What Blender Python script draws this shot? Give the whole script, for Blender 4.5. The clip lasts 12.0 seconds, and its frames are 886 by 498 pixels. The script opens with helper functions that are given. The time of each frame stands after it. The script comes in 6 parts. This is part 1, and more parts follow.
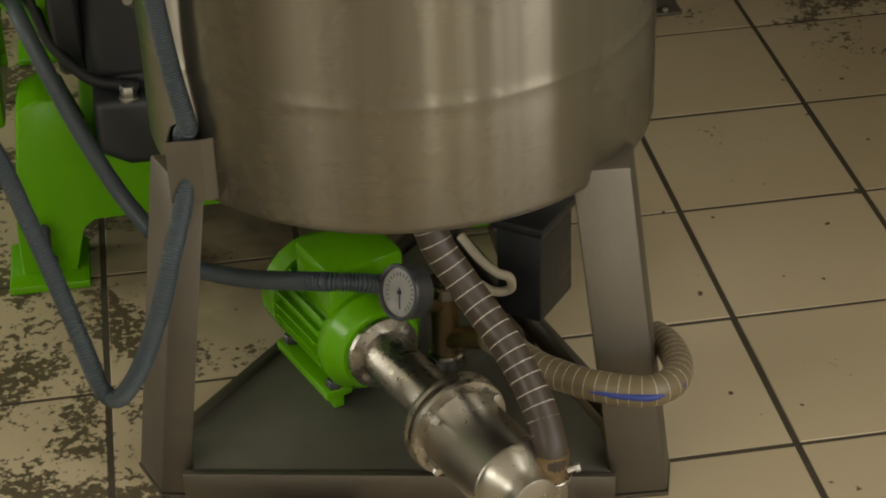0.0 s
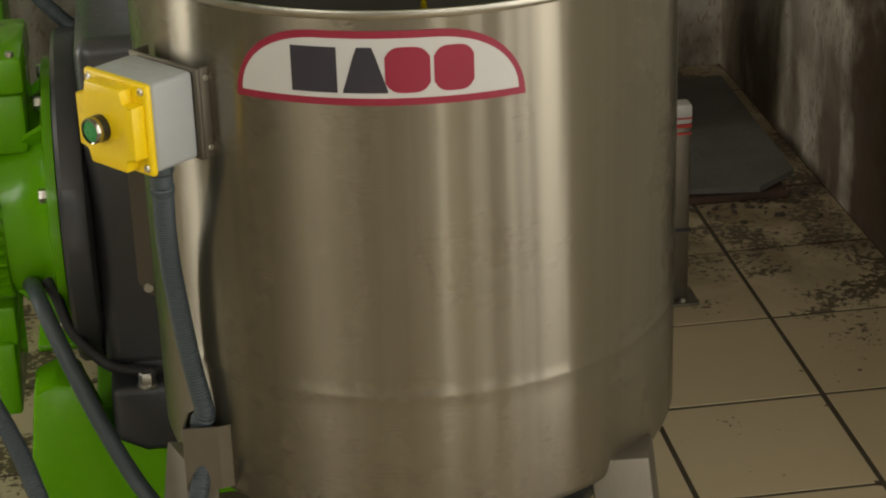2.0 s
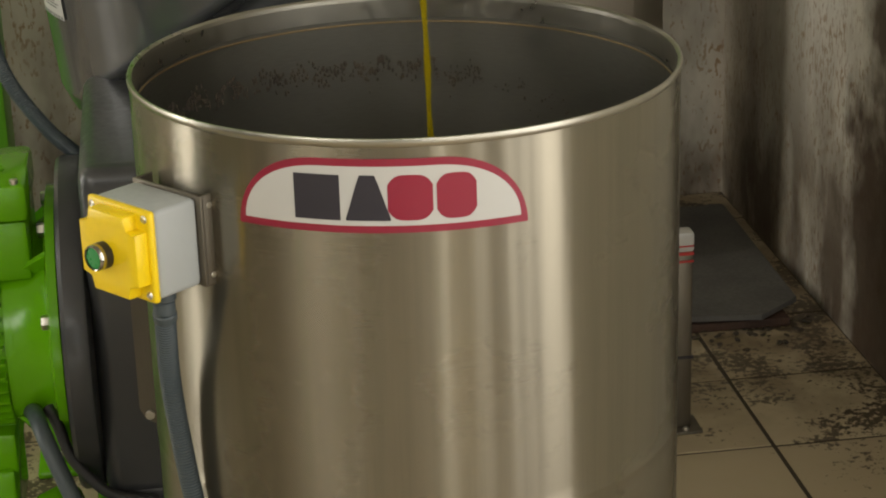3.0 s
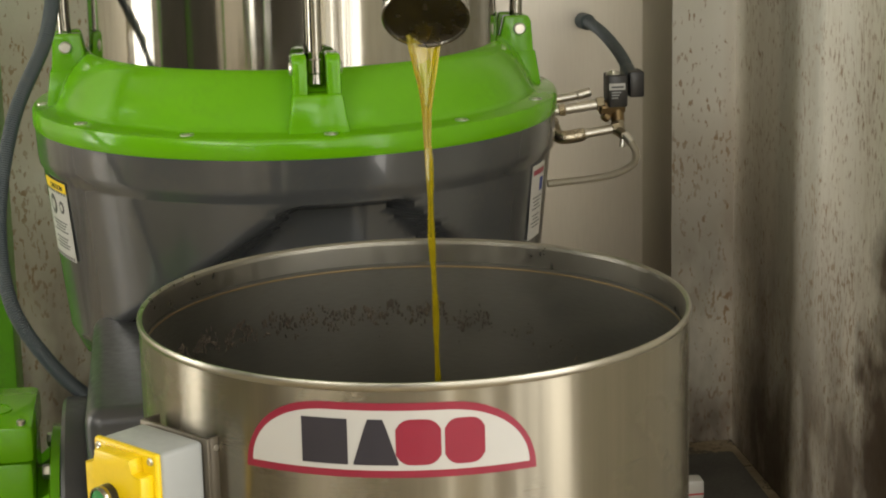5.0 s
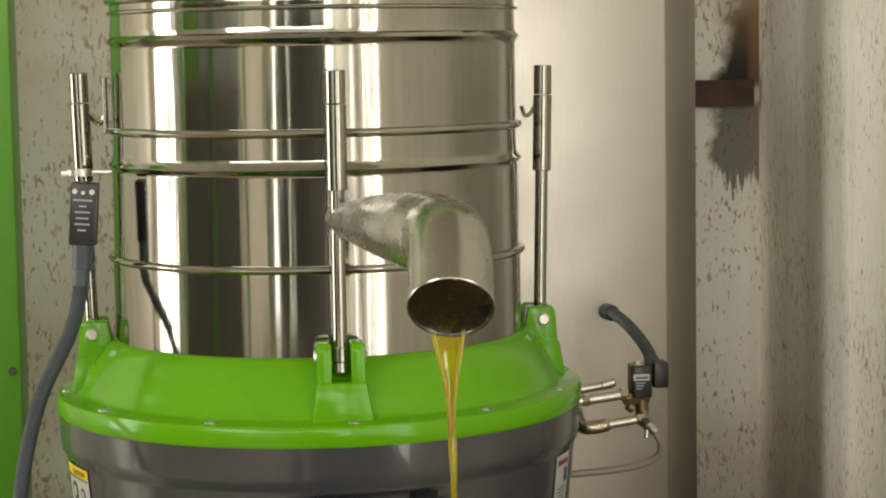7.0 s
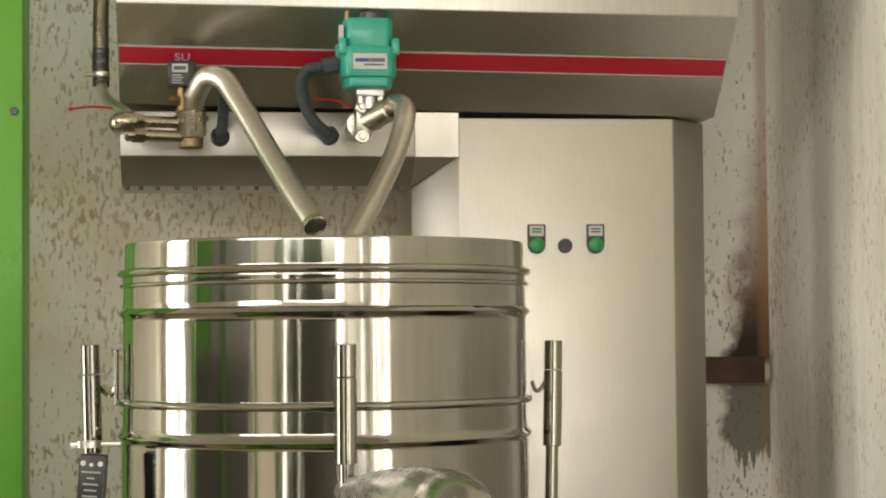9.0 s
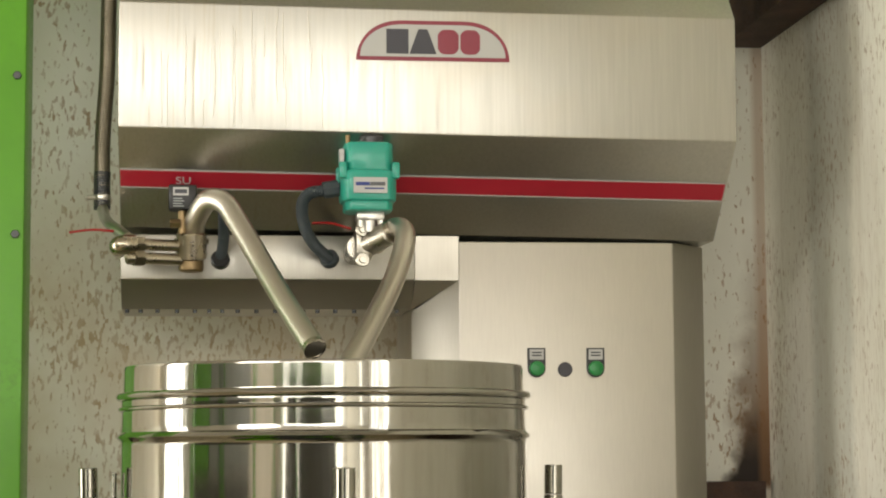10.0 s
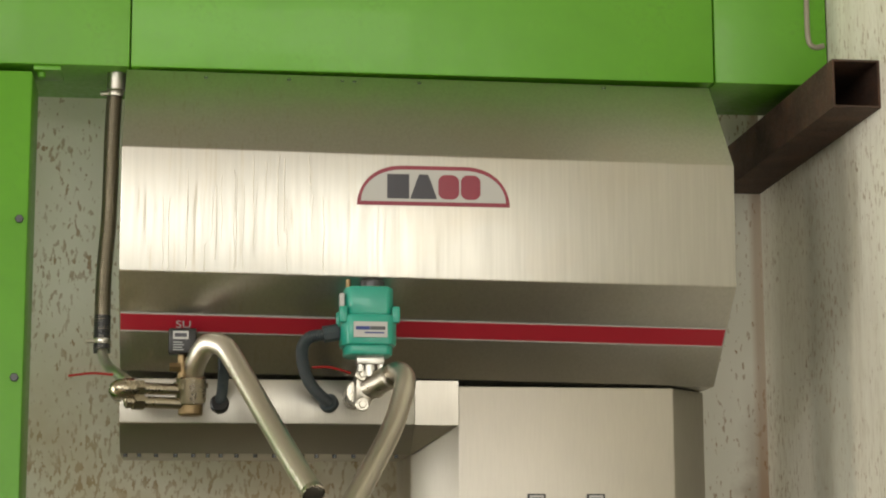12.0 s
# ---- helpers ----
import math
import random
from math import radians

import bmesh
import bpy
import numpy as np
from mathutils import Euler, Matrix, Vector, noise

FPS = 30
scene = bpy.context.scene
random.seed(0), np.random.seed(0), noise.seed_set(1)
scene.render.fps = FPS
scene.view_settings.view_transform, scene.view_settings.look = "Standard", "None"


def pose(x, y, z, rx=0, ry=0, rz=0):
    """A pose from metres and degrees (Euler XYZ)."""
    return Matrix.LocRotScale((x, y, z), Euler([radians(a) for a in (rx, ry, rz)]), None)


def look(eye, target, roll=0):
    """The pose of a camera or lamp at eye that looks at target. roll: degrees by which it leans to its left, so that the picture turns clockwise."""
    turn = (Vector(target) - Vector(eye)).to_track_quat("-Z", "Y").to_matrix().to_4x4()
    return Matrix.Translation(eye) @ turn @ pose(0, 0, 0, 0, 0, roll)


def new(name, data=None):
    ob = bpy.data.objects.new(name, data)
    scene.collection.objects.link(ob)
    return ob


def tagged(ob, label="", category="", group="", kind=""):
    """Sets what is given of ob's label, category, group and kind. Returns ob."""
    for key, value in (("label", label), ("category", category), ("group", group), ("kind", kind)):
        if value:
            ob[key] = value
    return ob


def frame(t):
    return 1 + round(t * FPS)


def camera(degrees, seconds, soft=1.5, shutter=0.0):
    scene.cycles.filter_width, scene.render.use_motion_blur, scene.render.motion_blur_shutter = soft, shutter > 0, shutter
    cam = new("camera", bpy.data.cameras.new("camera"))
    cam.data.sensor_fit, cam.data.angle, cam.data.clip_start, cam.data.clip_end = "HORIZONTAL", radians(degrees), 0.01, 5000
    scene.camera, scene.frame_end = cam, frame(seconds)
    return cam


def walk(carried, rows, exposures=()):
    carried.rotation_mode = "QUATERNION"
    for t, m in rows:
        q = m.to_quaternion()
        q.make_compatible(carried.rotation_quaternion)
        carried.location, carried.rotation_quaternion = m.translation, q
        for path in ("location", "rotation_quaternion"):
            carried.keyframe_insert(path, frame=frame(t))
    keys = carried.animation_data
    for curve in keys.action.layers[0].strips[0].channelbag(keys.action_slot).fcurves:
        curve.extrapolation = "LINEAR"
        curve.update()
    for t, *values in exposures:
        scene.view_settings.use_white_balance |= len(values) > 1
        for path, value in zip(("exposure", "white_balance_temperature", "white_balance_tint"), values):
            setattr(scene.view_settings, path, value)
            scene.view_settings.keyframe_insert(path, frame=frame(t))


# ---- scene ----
# ---- camera: a tripod head that tilts upward ----
LENS = 24.56
cam = camera(LENS, 12.0, soft=2.0)
EYE = (0.0, 0.0, 1.66)
TILTS = [  # seconds, yaw, pitch, lean to the right
    (0.0, -8.050, -32.181, 2.165), (0.5, -7.997, -30.469, 2.135), (1.0, -7.904, -28.375, 2.104),
    (1.5, -7.856, -26.173, 1.972), (2.0, -7.802, -24.061, 1.894), (2.5, -7.823, -22.164, 1.827),
    (3.0, -7.852, -20.477, 1.788), (5.0, -7.786, -13.594, 1.280), (5.5, -7.812, -11.708, 1.189),
    (6.0, -7.726, -9.784, 1.132), (6.5, -7.437, -7.579, 0.983), (7.0, -7.256, -5.452, 0.938),
    (7.5, -7.127, -3.316, 0.886), (9.5, -7.072, 4.023, 0.409), (10.0, -7.084, 5.736, 0.394),
    (10.5, -7.089, 7.136, 0.299), (11.0, -7.097, 8.574, 0.264), (11.5, -7.108, 9.586, 0.226),
    (12.0, -7.101, 9.803, 0.214),
]
walk(cam, [(t, pose(*EYE, 90 + pitch, 0, yaw) @ pose(0, 0, 0, 0, 0, -lean)) for t, yaw, pitch, lean in TILTS],
     [(0.0, -0.5), (2.45, -0.5), (3.0, -0.24), (3.6, -0.04), (4.8, 0.0), (9.6, 0.0), (11.0, -0.18), (12.0, -0.2)])

# ---- room sizes ----
XW, YW = 1.345, 4.65            # right wall's face, back wall's face
XL, YR, ZC = -4.6, -4.6, 4.3   # left wall, rear wall, ceiling
DOOR = (-1.6, 1.45, 0.0, 3.0)  # doorway in the right wall: y, y, z, z
WIN_L = (2.95, 4.30, 0.0, 3.3)  # doorway and high window in the left wall: y, y, z, z
WIN_M = (-3.8, -0.4, 2.6, 4.2)
WIN_R = (-4.0, 1.2, 0.0, 4.1)  # wide gateway in the rear wall: x, x, z, z

# ---- light ----
world = bpy.data.worlds.new("sky")
scene.world = world
world.use_nodes = True
wn = world.node_tree.nodes
sky = wn.new("ShaderNodeTexSky")
sky.sky_type = 'NISHITA'
sky.sun_disc = False
sky.sun_elevation, sky.sun_rotation = radians(38), radians(120)
wn["Background"].inputs["Strength"].default_value = 0.1
world.node_tree.links.new(sky.outputs[0], wn["Background"].inputs[0])


def opening_light(name, eye, target, w, h, watts, colour):
    data = bpy.data.lights.new(name, 'AREA')
    data.shape, data.size, data.size_y, data.energy, data.color = 'RECTANGLE', w, h, watts, colour
    ob = new(name, data)
    ob.matrix_world = look(eye, target)
    return ob


DAY = (1.0, 0.95, 0.86)
for y, w, e in ((1.10, 0.44, 19), (0.66, 0.20, 8), (0.30, 0.24, 11), (-0.62, 0.40, 21), (-1.25, 0.55, 23)):
    opening_light("doorway_daylight", (XW + 0.12, y, 1.65), (XW - 1, y, 1.65), w, 2.6, e, DAY)
opening_light("left_door_daylight", (XL - 0.1, 3.62, 1.66), (XL + 1, 3.62, 1.66), 1.2, 3.1, 125, DAY)
opening_light("high_window_daylight", (XL - 0.1, -2.1, 3.4), (XL + 1, -1.2, 3.05), 3.3, 1.5, 160, DAY)
opening_light("gateway_daylight", (-2.55, YR - 0.1, 2.08), (-2.55, YR + 1, 2.08), 2.8, 3.9, 165, DAY)
opening_light("gateway_daylight", (0.0, YR - 0.1, 2.08), (0.0, YR + 1, 2.08), 2.3, 3.9, 190, DAY)

# ---- materials ----


class Nodes:
    """A small wrapper round a node tree."""

    def __init__(self, name):
        self.m = bpy.data.materials.new(name)
        self.m.use_nodes = True
        self.t = self.m.node_tree
        self.b = self.t.nodes["Principled BSDF"]

    def n(self, kind, **kw):
        node = self.t.nodes.new(kind)
        for k, v in kw.items():
            if k in node.inputs:
                self.put(v, node.inputs[k])
        return node

    def put(self, v, socket):
        if isinstance(v, bpy.types.NodeSocket):
            self.t.links.new(v, socket)
        else:
            socket.default_value = v

    def pos(self, scale=(1, 1, 1)):
        g = self.t.nodes.new("ShaderNodeNewGeometry")
        m = self.t.nodes.new("ShaderNodeMapping")
        m.inputs["Scale"].default_value = scale
        self.t.links.new(g.outputs["Position"], m.inputs["Vector"])
        return m.outputs[0]

    def local(self, scale=(1, 1, 1)):
        g = self.t.nodes.new("ShaderNodeTexCoord")
        m = self.t.nodes.new("ShaderNodeMapping")
        m.inputs["Scale"].default_value = scale
        self.t.links.new(g.outputs["Object"], m.inputs["Vector"])
        return m.outputs[0]

    def noise(self, vec, scale, detail=4.0, rough=0.55):
        x = self.n("ShaderNodeTexNoise", Vector=vec, Scale=scale, Detail=detail, Roughness=rough)
        return x.outputs["Fac"]

    def ramp(self, v, a, b, c0=0.0, c1=1.0):
        x = self.t.nodes.new("ShaderNodeMapRange")
        for i, q in enumerate((v, a, b, c0, c1)):
            self.put(q, x.inputs[i])
        return x.outputs[0]

    def math(self, op, a, b=0.0):
        x = self.t.nodes.new("ShaderNodeMath")
        x.operation = op
        self.put(a, x.inputs[0]), self.put(b, x.inputs[1])
        return x.outputs[0]

    def mix(self, f, a, b):
        x = self.t.nodes.new("ShaderNodeMix")
        x.data_type = 'RGBA'
        self.put(f, x.inputs[0])
        self.put(a if isinstance(a, bpy.types.NodeSocket) else (*a, 1), x.inputs[6])
        self.put(b if isinstance(b, bpy.types.NodeSocket) else (*b, 1), x.inputs[7])
        return x.outputs[2]

    def axis(self, i):
        g = self.t.nodes.new("ShaderNodeNewGeometry")
        s = self.t.nodes.new("ShaderNodeSeparateXYZ")
        self.t.links.new(g.outputs["Position"], s.inputs[0])
        return s.outputs[i]

    def bump(self, h, strength, dist=0.002):
        x = self.n("ShaderNodeBump", Height=h, Strength=strength, Distance=dist)
        self.t.links.new(x.outputs[0], self.b.inputs["Normal"])

    def set(self, **kw):
        for k, v in kw.items():
            k = {"base": "Base Color", "rough": "Roughness", "metal": "Metallic", "spec": "Specular IOR Level", "coat": "Coat Weight",
                 "coat_rough": "Coat Roughness", "aniso": "Anisotropic", "turn": "Anisotropic Rotation", "glass": "Transmission Weight",
                 "ior": "IOR", "glow": "Emission Strength", "glow_colour": "Emission Color", "sub": "Subsurface Weight", "alpha": "Alpha"}[k]
            self.put((*v, 1) if isinstance(v, tuple) and len(v) == 3 else v, self.b.inputs[k])
        return self.m


def paint(name, colour, rough=0.4, metal=0.0, wear=0.12, grime=(0.06, 0.05, 0.03), amount=0.15, scale=6.0, coat=0.0, bump=0.05, spec=0.5):
    k = Nodes(name)
    p = k.pos()
    big, fine = k.noise(p, scale), k.noise(p, scale * 14)
    dark = tuple(c * (1 - wear) for c in colour)
    base = k.mix(k.ramp(big, 0.35, 0.7), dark, colour)
    dirt = k.math('MULTIPLY', k.ramp(big, 0.5, 0.75), k.ramp(fine, 0.45, 0.7))
    base = k.mix(k.math('MULTIPLY', dirt, amount), base, grime)
    k.bump(fine, bump)
    return k.set(base=base, rough=k.ramp(fine, 0.3, 0.7, rough * 0.85, min(1, rough * 1.2)), metal=metal, coat=coat, spec=spec)


def steel(name, colour=(0.56, 0.53, 0.48), rough=0.3, stretch=(1, 1, 1), lines=0.25, aniso=0.0, turn=0.0, bump=0.02, smear=0.15, wave=0.0, metal=1.0, vary=0.15):
    k = Nodes(name)
    fine = k.noise(k.local(stretch), 60, 3)
    big = k.noise(k.local(), 5, 4)
    base = k.mix(k.ramp(big, 0.3, 0.75, 0, smear), colour, tuple(c * 0.6 for c in colour))
    base = k.mix(k.ramp(fine, 0.35, 0.7, 0, lines), base, tuple(c * 0.75 for c in colour))
    r = k.math('ADD', k.ramp(fine, 0.3, 0.7, rough * (1 - vary), rough * (1 + vary)), k.ramp(big, 0.4, 0.8, 0, rough * 0.3))
    k.bump(fine, bump, 0.0006)
    if wave:                                            # sheet that is not quite true, in upright waves
        roll = k.n("ShaderNodeBump", Height=k.noise(k.local((1, 1, 0.04)), 16, 3, 0.6), Strength=1.0, Distance=wave)
        # upright streaks in the base colour imitate streaky reflections
        base = k.mix(k.ramp(k.noise(k.local((1, 1, 0.025)), 48, 4, 0.7), 0.42, 0.64, 0, 0.3), base, tuple(c * 0.7 for c in colour))
        last = k.b.inputs["Normal"].links[0].from_node
        k.t.links.new(roll.outputs[0], last.inputs["Normal"])
    if aniso:
        tan = k.t.nodes.new("ShaderNodeTangent")
        tan.direction_type, tan.axis = 'RADIAL', 'Z'
        k.t.links.new(tan.outputs[0], k.b.inputs["Tangent"])
    return k.set(base=base, rough=r, metal=metal, aniso=aniso, turn=turn)


M = {}
M["tank"] = steel("brushed_tank_steel", (0.252, 0.229, 0.180), 0.265, (0.02, 0.02, 110), 0.015, 1.0, 0.25, 0.0005, smear=0.08, wave=0.00055, metal=0.9, vary=0.03)
M["tank_in"] = steel("dull_inner_steel", (0.155, 0.149, 0.127), 0.46, (1, 1, 8), 0.1)
M["polished"] = steel("polished_steel", (0.36, 0.345, 0.303), 0.085, (1, 1, 1), 0.04, 0, 0, 0.01, 0.06, wave=0.0009)
M["pumpsteel"] = steel("worn_polished_steel", (0.45, 0.42, 0.36), 0.27, (1, 1, 1), 0.06, 0, 0, 0.01, 0.3)
# near-black colour carries the shade inside the oil-wet steel bore
M["oily"] = paint("oily_bore_shade", (0.010, 0.009, 0.005), 0.3, amount=0.2)
M["satin"] = steel("satin_steel", (0.39, 0.37, 0.335), 0.24, (1, 1, 1), 0.02, 0, 0, 0.003, 0.08)
M["sheet"] = steel("brushed_sheet_steel", (0.53, 0.50, 0.445), 0.36, (8, 8, 0.4), 0.16)
M["rim"] = steel("rolled_rim_steel", (0.40, 0.38, 0.33), 0.30, (1, 1, 1), 0.02, 0, 0, 0.003, 0.06)
M["duct"] = steel("duct_sheet_steel", (0.41, 0.39, 0.345), 0.36, (8, 8, 0.4), 0.16)
M["leg"] = steel("dull_leg_steel", (0.18, 0.162, 0.132), 0.5, (6, 6, 0.6), 0.06, vary=0.06)
M["pipe"] = steel("pipe_steel", (0.52, 0.47, 0.40), 0.26, (1, 1, 4), 0.15)
M["tubing"] = steel("drawn_tube_steel", (0.64, 0.60, 0.53), 0.33, (1, 1, 1), 0.02, 0, 0, 0.004, 0.08)
M["zinc"] = steel("zinc_bolt", (0.62, 0.60, 0.55), 0.32)
M["nickel"] = steel("worn_nickel", (0.42, 0.37, 0.28), 0.26, smear=0.35)
M["braid"] = steel("tarnished_braid", (0.27, 0.24, 0.18), 0.42, (1, 1, 6), 0.3, smear=0.5)
M["brass"] = steel("aged_brass", (0.27, 0.195, 0.105), 0.42, smear=0.4)
M["green"] = paint("green_machine_paint", (0.120, 0.365, 0.003), 0.17, spec=0.3, amount=0.12, wear=0.08, bump=0.02)
M["green_sheet"] = paint("green_frame_paint", (0.115, 0.37, 0.018), 0.40, coat=0.06, amount=0.3, wear=0.12, bump=0.02)
M["grey"] = paint("dark_grey_gloss_paint", (0.055, 0.058, 0.06), 0.2, coat=0.5, amount=0.35, grime=(0.10, 0.085, 0.06), bump=0.02)
M["gear"] = paint("dark_grey_cast_paint", (0.04, 0.042, 0.045), 0.36, coat=0.1, amount=0.4, grime=(0.08, 0.065, 0.045), bump=0.1)
M["yellow"] = paint("yellow_plastic", (0.80, 0.57, 0.004), 0.35, wear=0.05, amount=0.12, bump=0.01)
M["lightgrey"] = paint("light_grey_plastic", (0.34, 0.36, 0.36), 0.45, wear=0.06, amount=0.1, bump=0.01)
M["black"] = paint("black_plastic", (0.016, 0.016, 0.017), 0.38, amount=0.2, grime=(0.08, 0.07, 0.06))
M["green_lens"] = paint("green_lens", (0.01, 0.22, 0.045), 0.3, wear=0.05, amount=0.05)
M["conduit"] = paint("grey_conduit_plastic", (0.045, 0.060, 0.068), 0.45, amount=0.3, grime=(0.16, 0.14, 0.1))
M["cable"] = paint("black_cable_rubber", (0.02, 0.021, 0.023), 0.5, amount=0.3, grime=(0.1, 0.085, 0.06))
M["hose_brown"] = paint("oil_filled_hose", (0.042, 0.029, 0.018), 0.45, amount=0.3, grime=(0.11, 0.085, 0.05), coat=0.05)
M["hose_clear"] = paint("milky_hose", (0.155, 0.118, 0.062), 0.42, amount=0.3, grime=(0.14, 0.10, 0.05), coat=0.05)
M["milky"] = paint("pale_tube_plastic", (0.30, 0.27, 0.21), 0.35, amount=0.3)
M["wire"] = paint("hose_wire", (0.55, 0.5, 0.42), 0.35, amount=0.2)
M["blue"] = paint("blue_stripe", (0.02, 0.04, 0.22), 0.5)
M["white"] = paint("white_print", (0.46, 0.455, 0.44), 0.35, wear=0.03, amount=0.1)
M["red"] = paint("dark_red_print", (0.23, 0.011, 0.033), 0.35, wear=0.04, amount=0.05)
M["navy"] = paint("near_black_print", (0.022, 0.02, 0.03), 0.35, wear=0.04, amount=0.05)
M["stripe"] = paint("red_stripe_print", (0.38, 0.016, 0.032), 0.35, wear=0.04, amount=0.05)
M["redpaint"] = paint("red_lever_plastic", (0.42, 0.02, 0.02), 0.4)
M["teal"] = paint("teal_enamel", (0.02, 0.34, 0.25), 0.33, wear=0.06, amount=0.12, coat=0.2)
M["rust"] = paint("rusty_steel", (0.085, 0.045, 0.03), 0.75, wear=0.5, grime=(0.16, 0.06, 0.02), amount=0.6, scale=14, bump=0.4)
M["scale"] = steel("lime_scale_on_steel", (0.66, 0.63, 0.56), 0.42, smear=0.25)
M["dial"] = paint("dial_face", (0.33, 0.325, 0.30), 0.4, amount=0.3)
M["baseplate"] = paint("dark_base_sheet", (0.11, 0.106, 0.082), 0.42, wear=0.3, amount=0.5, grime=(0.14, 0.12, 0.08))
M["mat_sheet"] = paint("grey_board", (0.12, 0.115, 0.105), 0.7, wear=0.3, amount=0.4, scale=9)
M["crud"] = paint("brown_dried_pulp", (0.075, 0.057, 0.038), 0.8, wear=0.5, scale=30, bump=0.5)
M["ptfe"] = paint("cream_wire_sleeve", (0.55, 0.48, 0.36), 0.5)
M["plaster_room"] = paint("room_plaster", (0.62, 0.58, 0.50), 0.8, wear=0.15, amount=0.3, scale=2)
M["ceiling"] = paint("ceiling_paint", (0.5, 0.47, 0.42), 0.85, wear=0.1, scale=2)


def clear_glass():
    k = Nodes("gauge_glass")
    return k.set(base=(1.0, 1.0, 1.0), rough=0.02, glass=1.0, ior=1.3)


M["glass"] = clear_glass()


def oil():
    k = Nodes("golden_oil")
    n = k.noise(k.local((1, 1, 0.15)), 120, 3)
    return k.set(base=k.mix(n, (0.61, 0.475, 0.0), (0.75, 0.63, 0.03)), rough=0.05, glass=0.75, ior=1.46, coat=0.4)


M["oil"] = oil()


def tile_mat():
    k = Nodes("cream_floor_tile")
    info = k.t.nodes.new("ShaderNodeObjectInfo")
    p = k.pos()
    base = k.mix(k.ramp(info.outputs["Random"], 0, 1, 0, 1), (0.48, 0.396, 0.264), (0.55, 0.460, 0.312))
    base = k.mix(k.ramp(k.noise(p, 3.5), 0.35, 0.7, 0, 0.4), base, (0.45, 0.365, 0.235))
    x, y = k.axis(0), k.axis(1)
    left = k.math('MULTIPLY', k.ramp(x, 0.12, -0.12), k.math('MULTIPLY', k.ramp(y, 1.0, 1.6), k.ramp(x, -1.7, -0.8)))                      # spilled pulp beside the machine
    right = k.math('MULTIPLY', k.ramp(x, 0.95, 1.3), k.ramp(y, 2.5, 3.3))
    far = k.math('MULTIPLY', k.ramp(y, 3.2, 3.55), k.ramp(x, 0.6, 1.0, 0.6, 1.0))
    wet = k.math('MAXIMUM', k.math('MAXIMUM', left, right), far)
    patch = k.noise(p, 6.5, 2)
    grain = k.noise(p, 72, 5, 0.65)
    thr = k.ramp(k.math('ADD', patch, k.math('MULTIPLY', wet, 0.30)), 0.55, 0.88, 0.76, 0.42)
    spots = k.ramp(k.math('SUBTRACT', grain, thr), 0.0, 0.035)
    base = k.mix(k.math('MULTIPLY', far, k.ramp(k.noise(p, 9), 0.35, 0.6, 0.25, 0.85)), base, (0.15, 0.11, 0.06))
    base = k.mix(k.math('MULTIPLY', spots, 0.9), base, (0.055, 0.038, 0.022))
    below = k.math('MULTIPLY', k.math('MULTIPLY', k.ramp(y, 2.35, 2.65), k.ramp(y, 3.6, 3.3)), k.math('MULTIPLY', k.ramp(x, -0.3, 0.0), k.ramp(x, 0.72, 0.52)))   # darker brown under the machine
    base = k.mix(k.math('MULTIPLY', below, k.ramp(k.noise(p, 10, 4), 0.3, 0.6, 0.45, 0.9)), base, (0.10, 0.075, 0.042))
    few = k.ramp(k.noise(p, 38, 1), 0.755, 0.775)
    base = k.mix(few, base, (0.06, 0.035, 0.02))
    k.bump(k.math('ADD', grain, k.math('MULTIPLY', spots, 3.0)), 0.12, 0.002)
    return k.set(base=base, rough=k.ramp(k.noise(p, 12), 0.3, 0.7, 0.28, 0.5), spec=0.4)


def grout_mat():
    k = Nodes("dirty_grout")
    return k.set(base=k.mix(k.noise(k.pos(), 20), (0.03, 0.022, 0.014), (0.075, 0.058, 0.036)), rough=0.85)


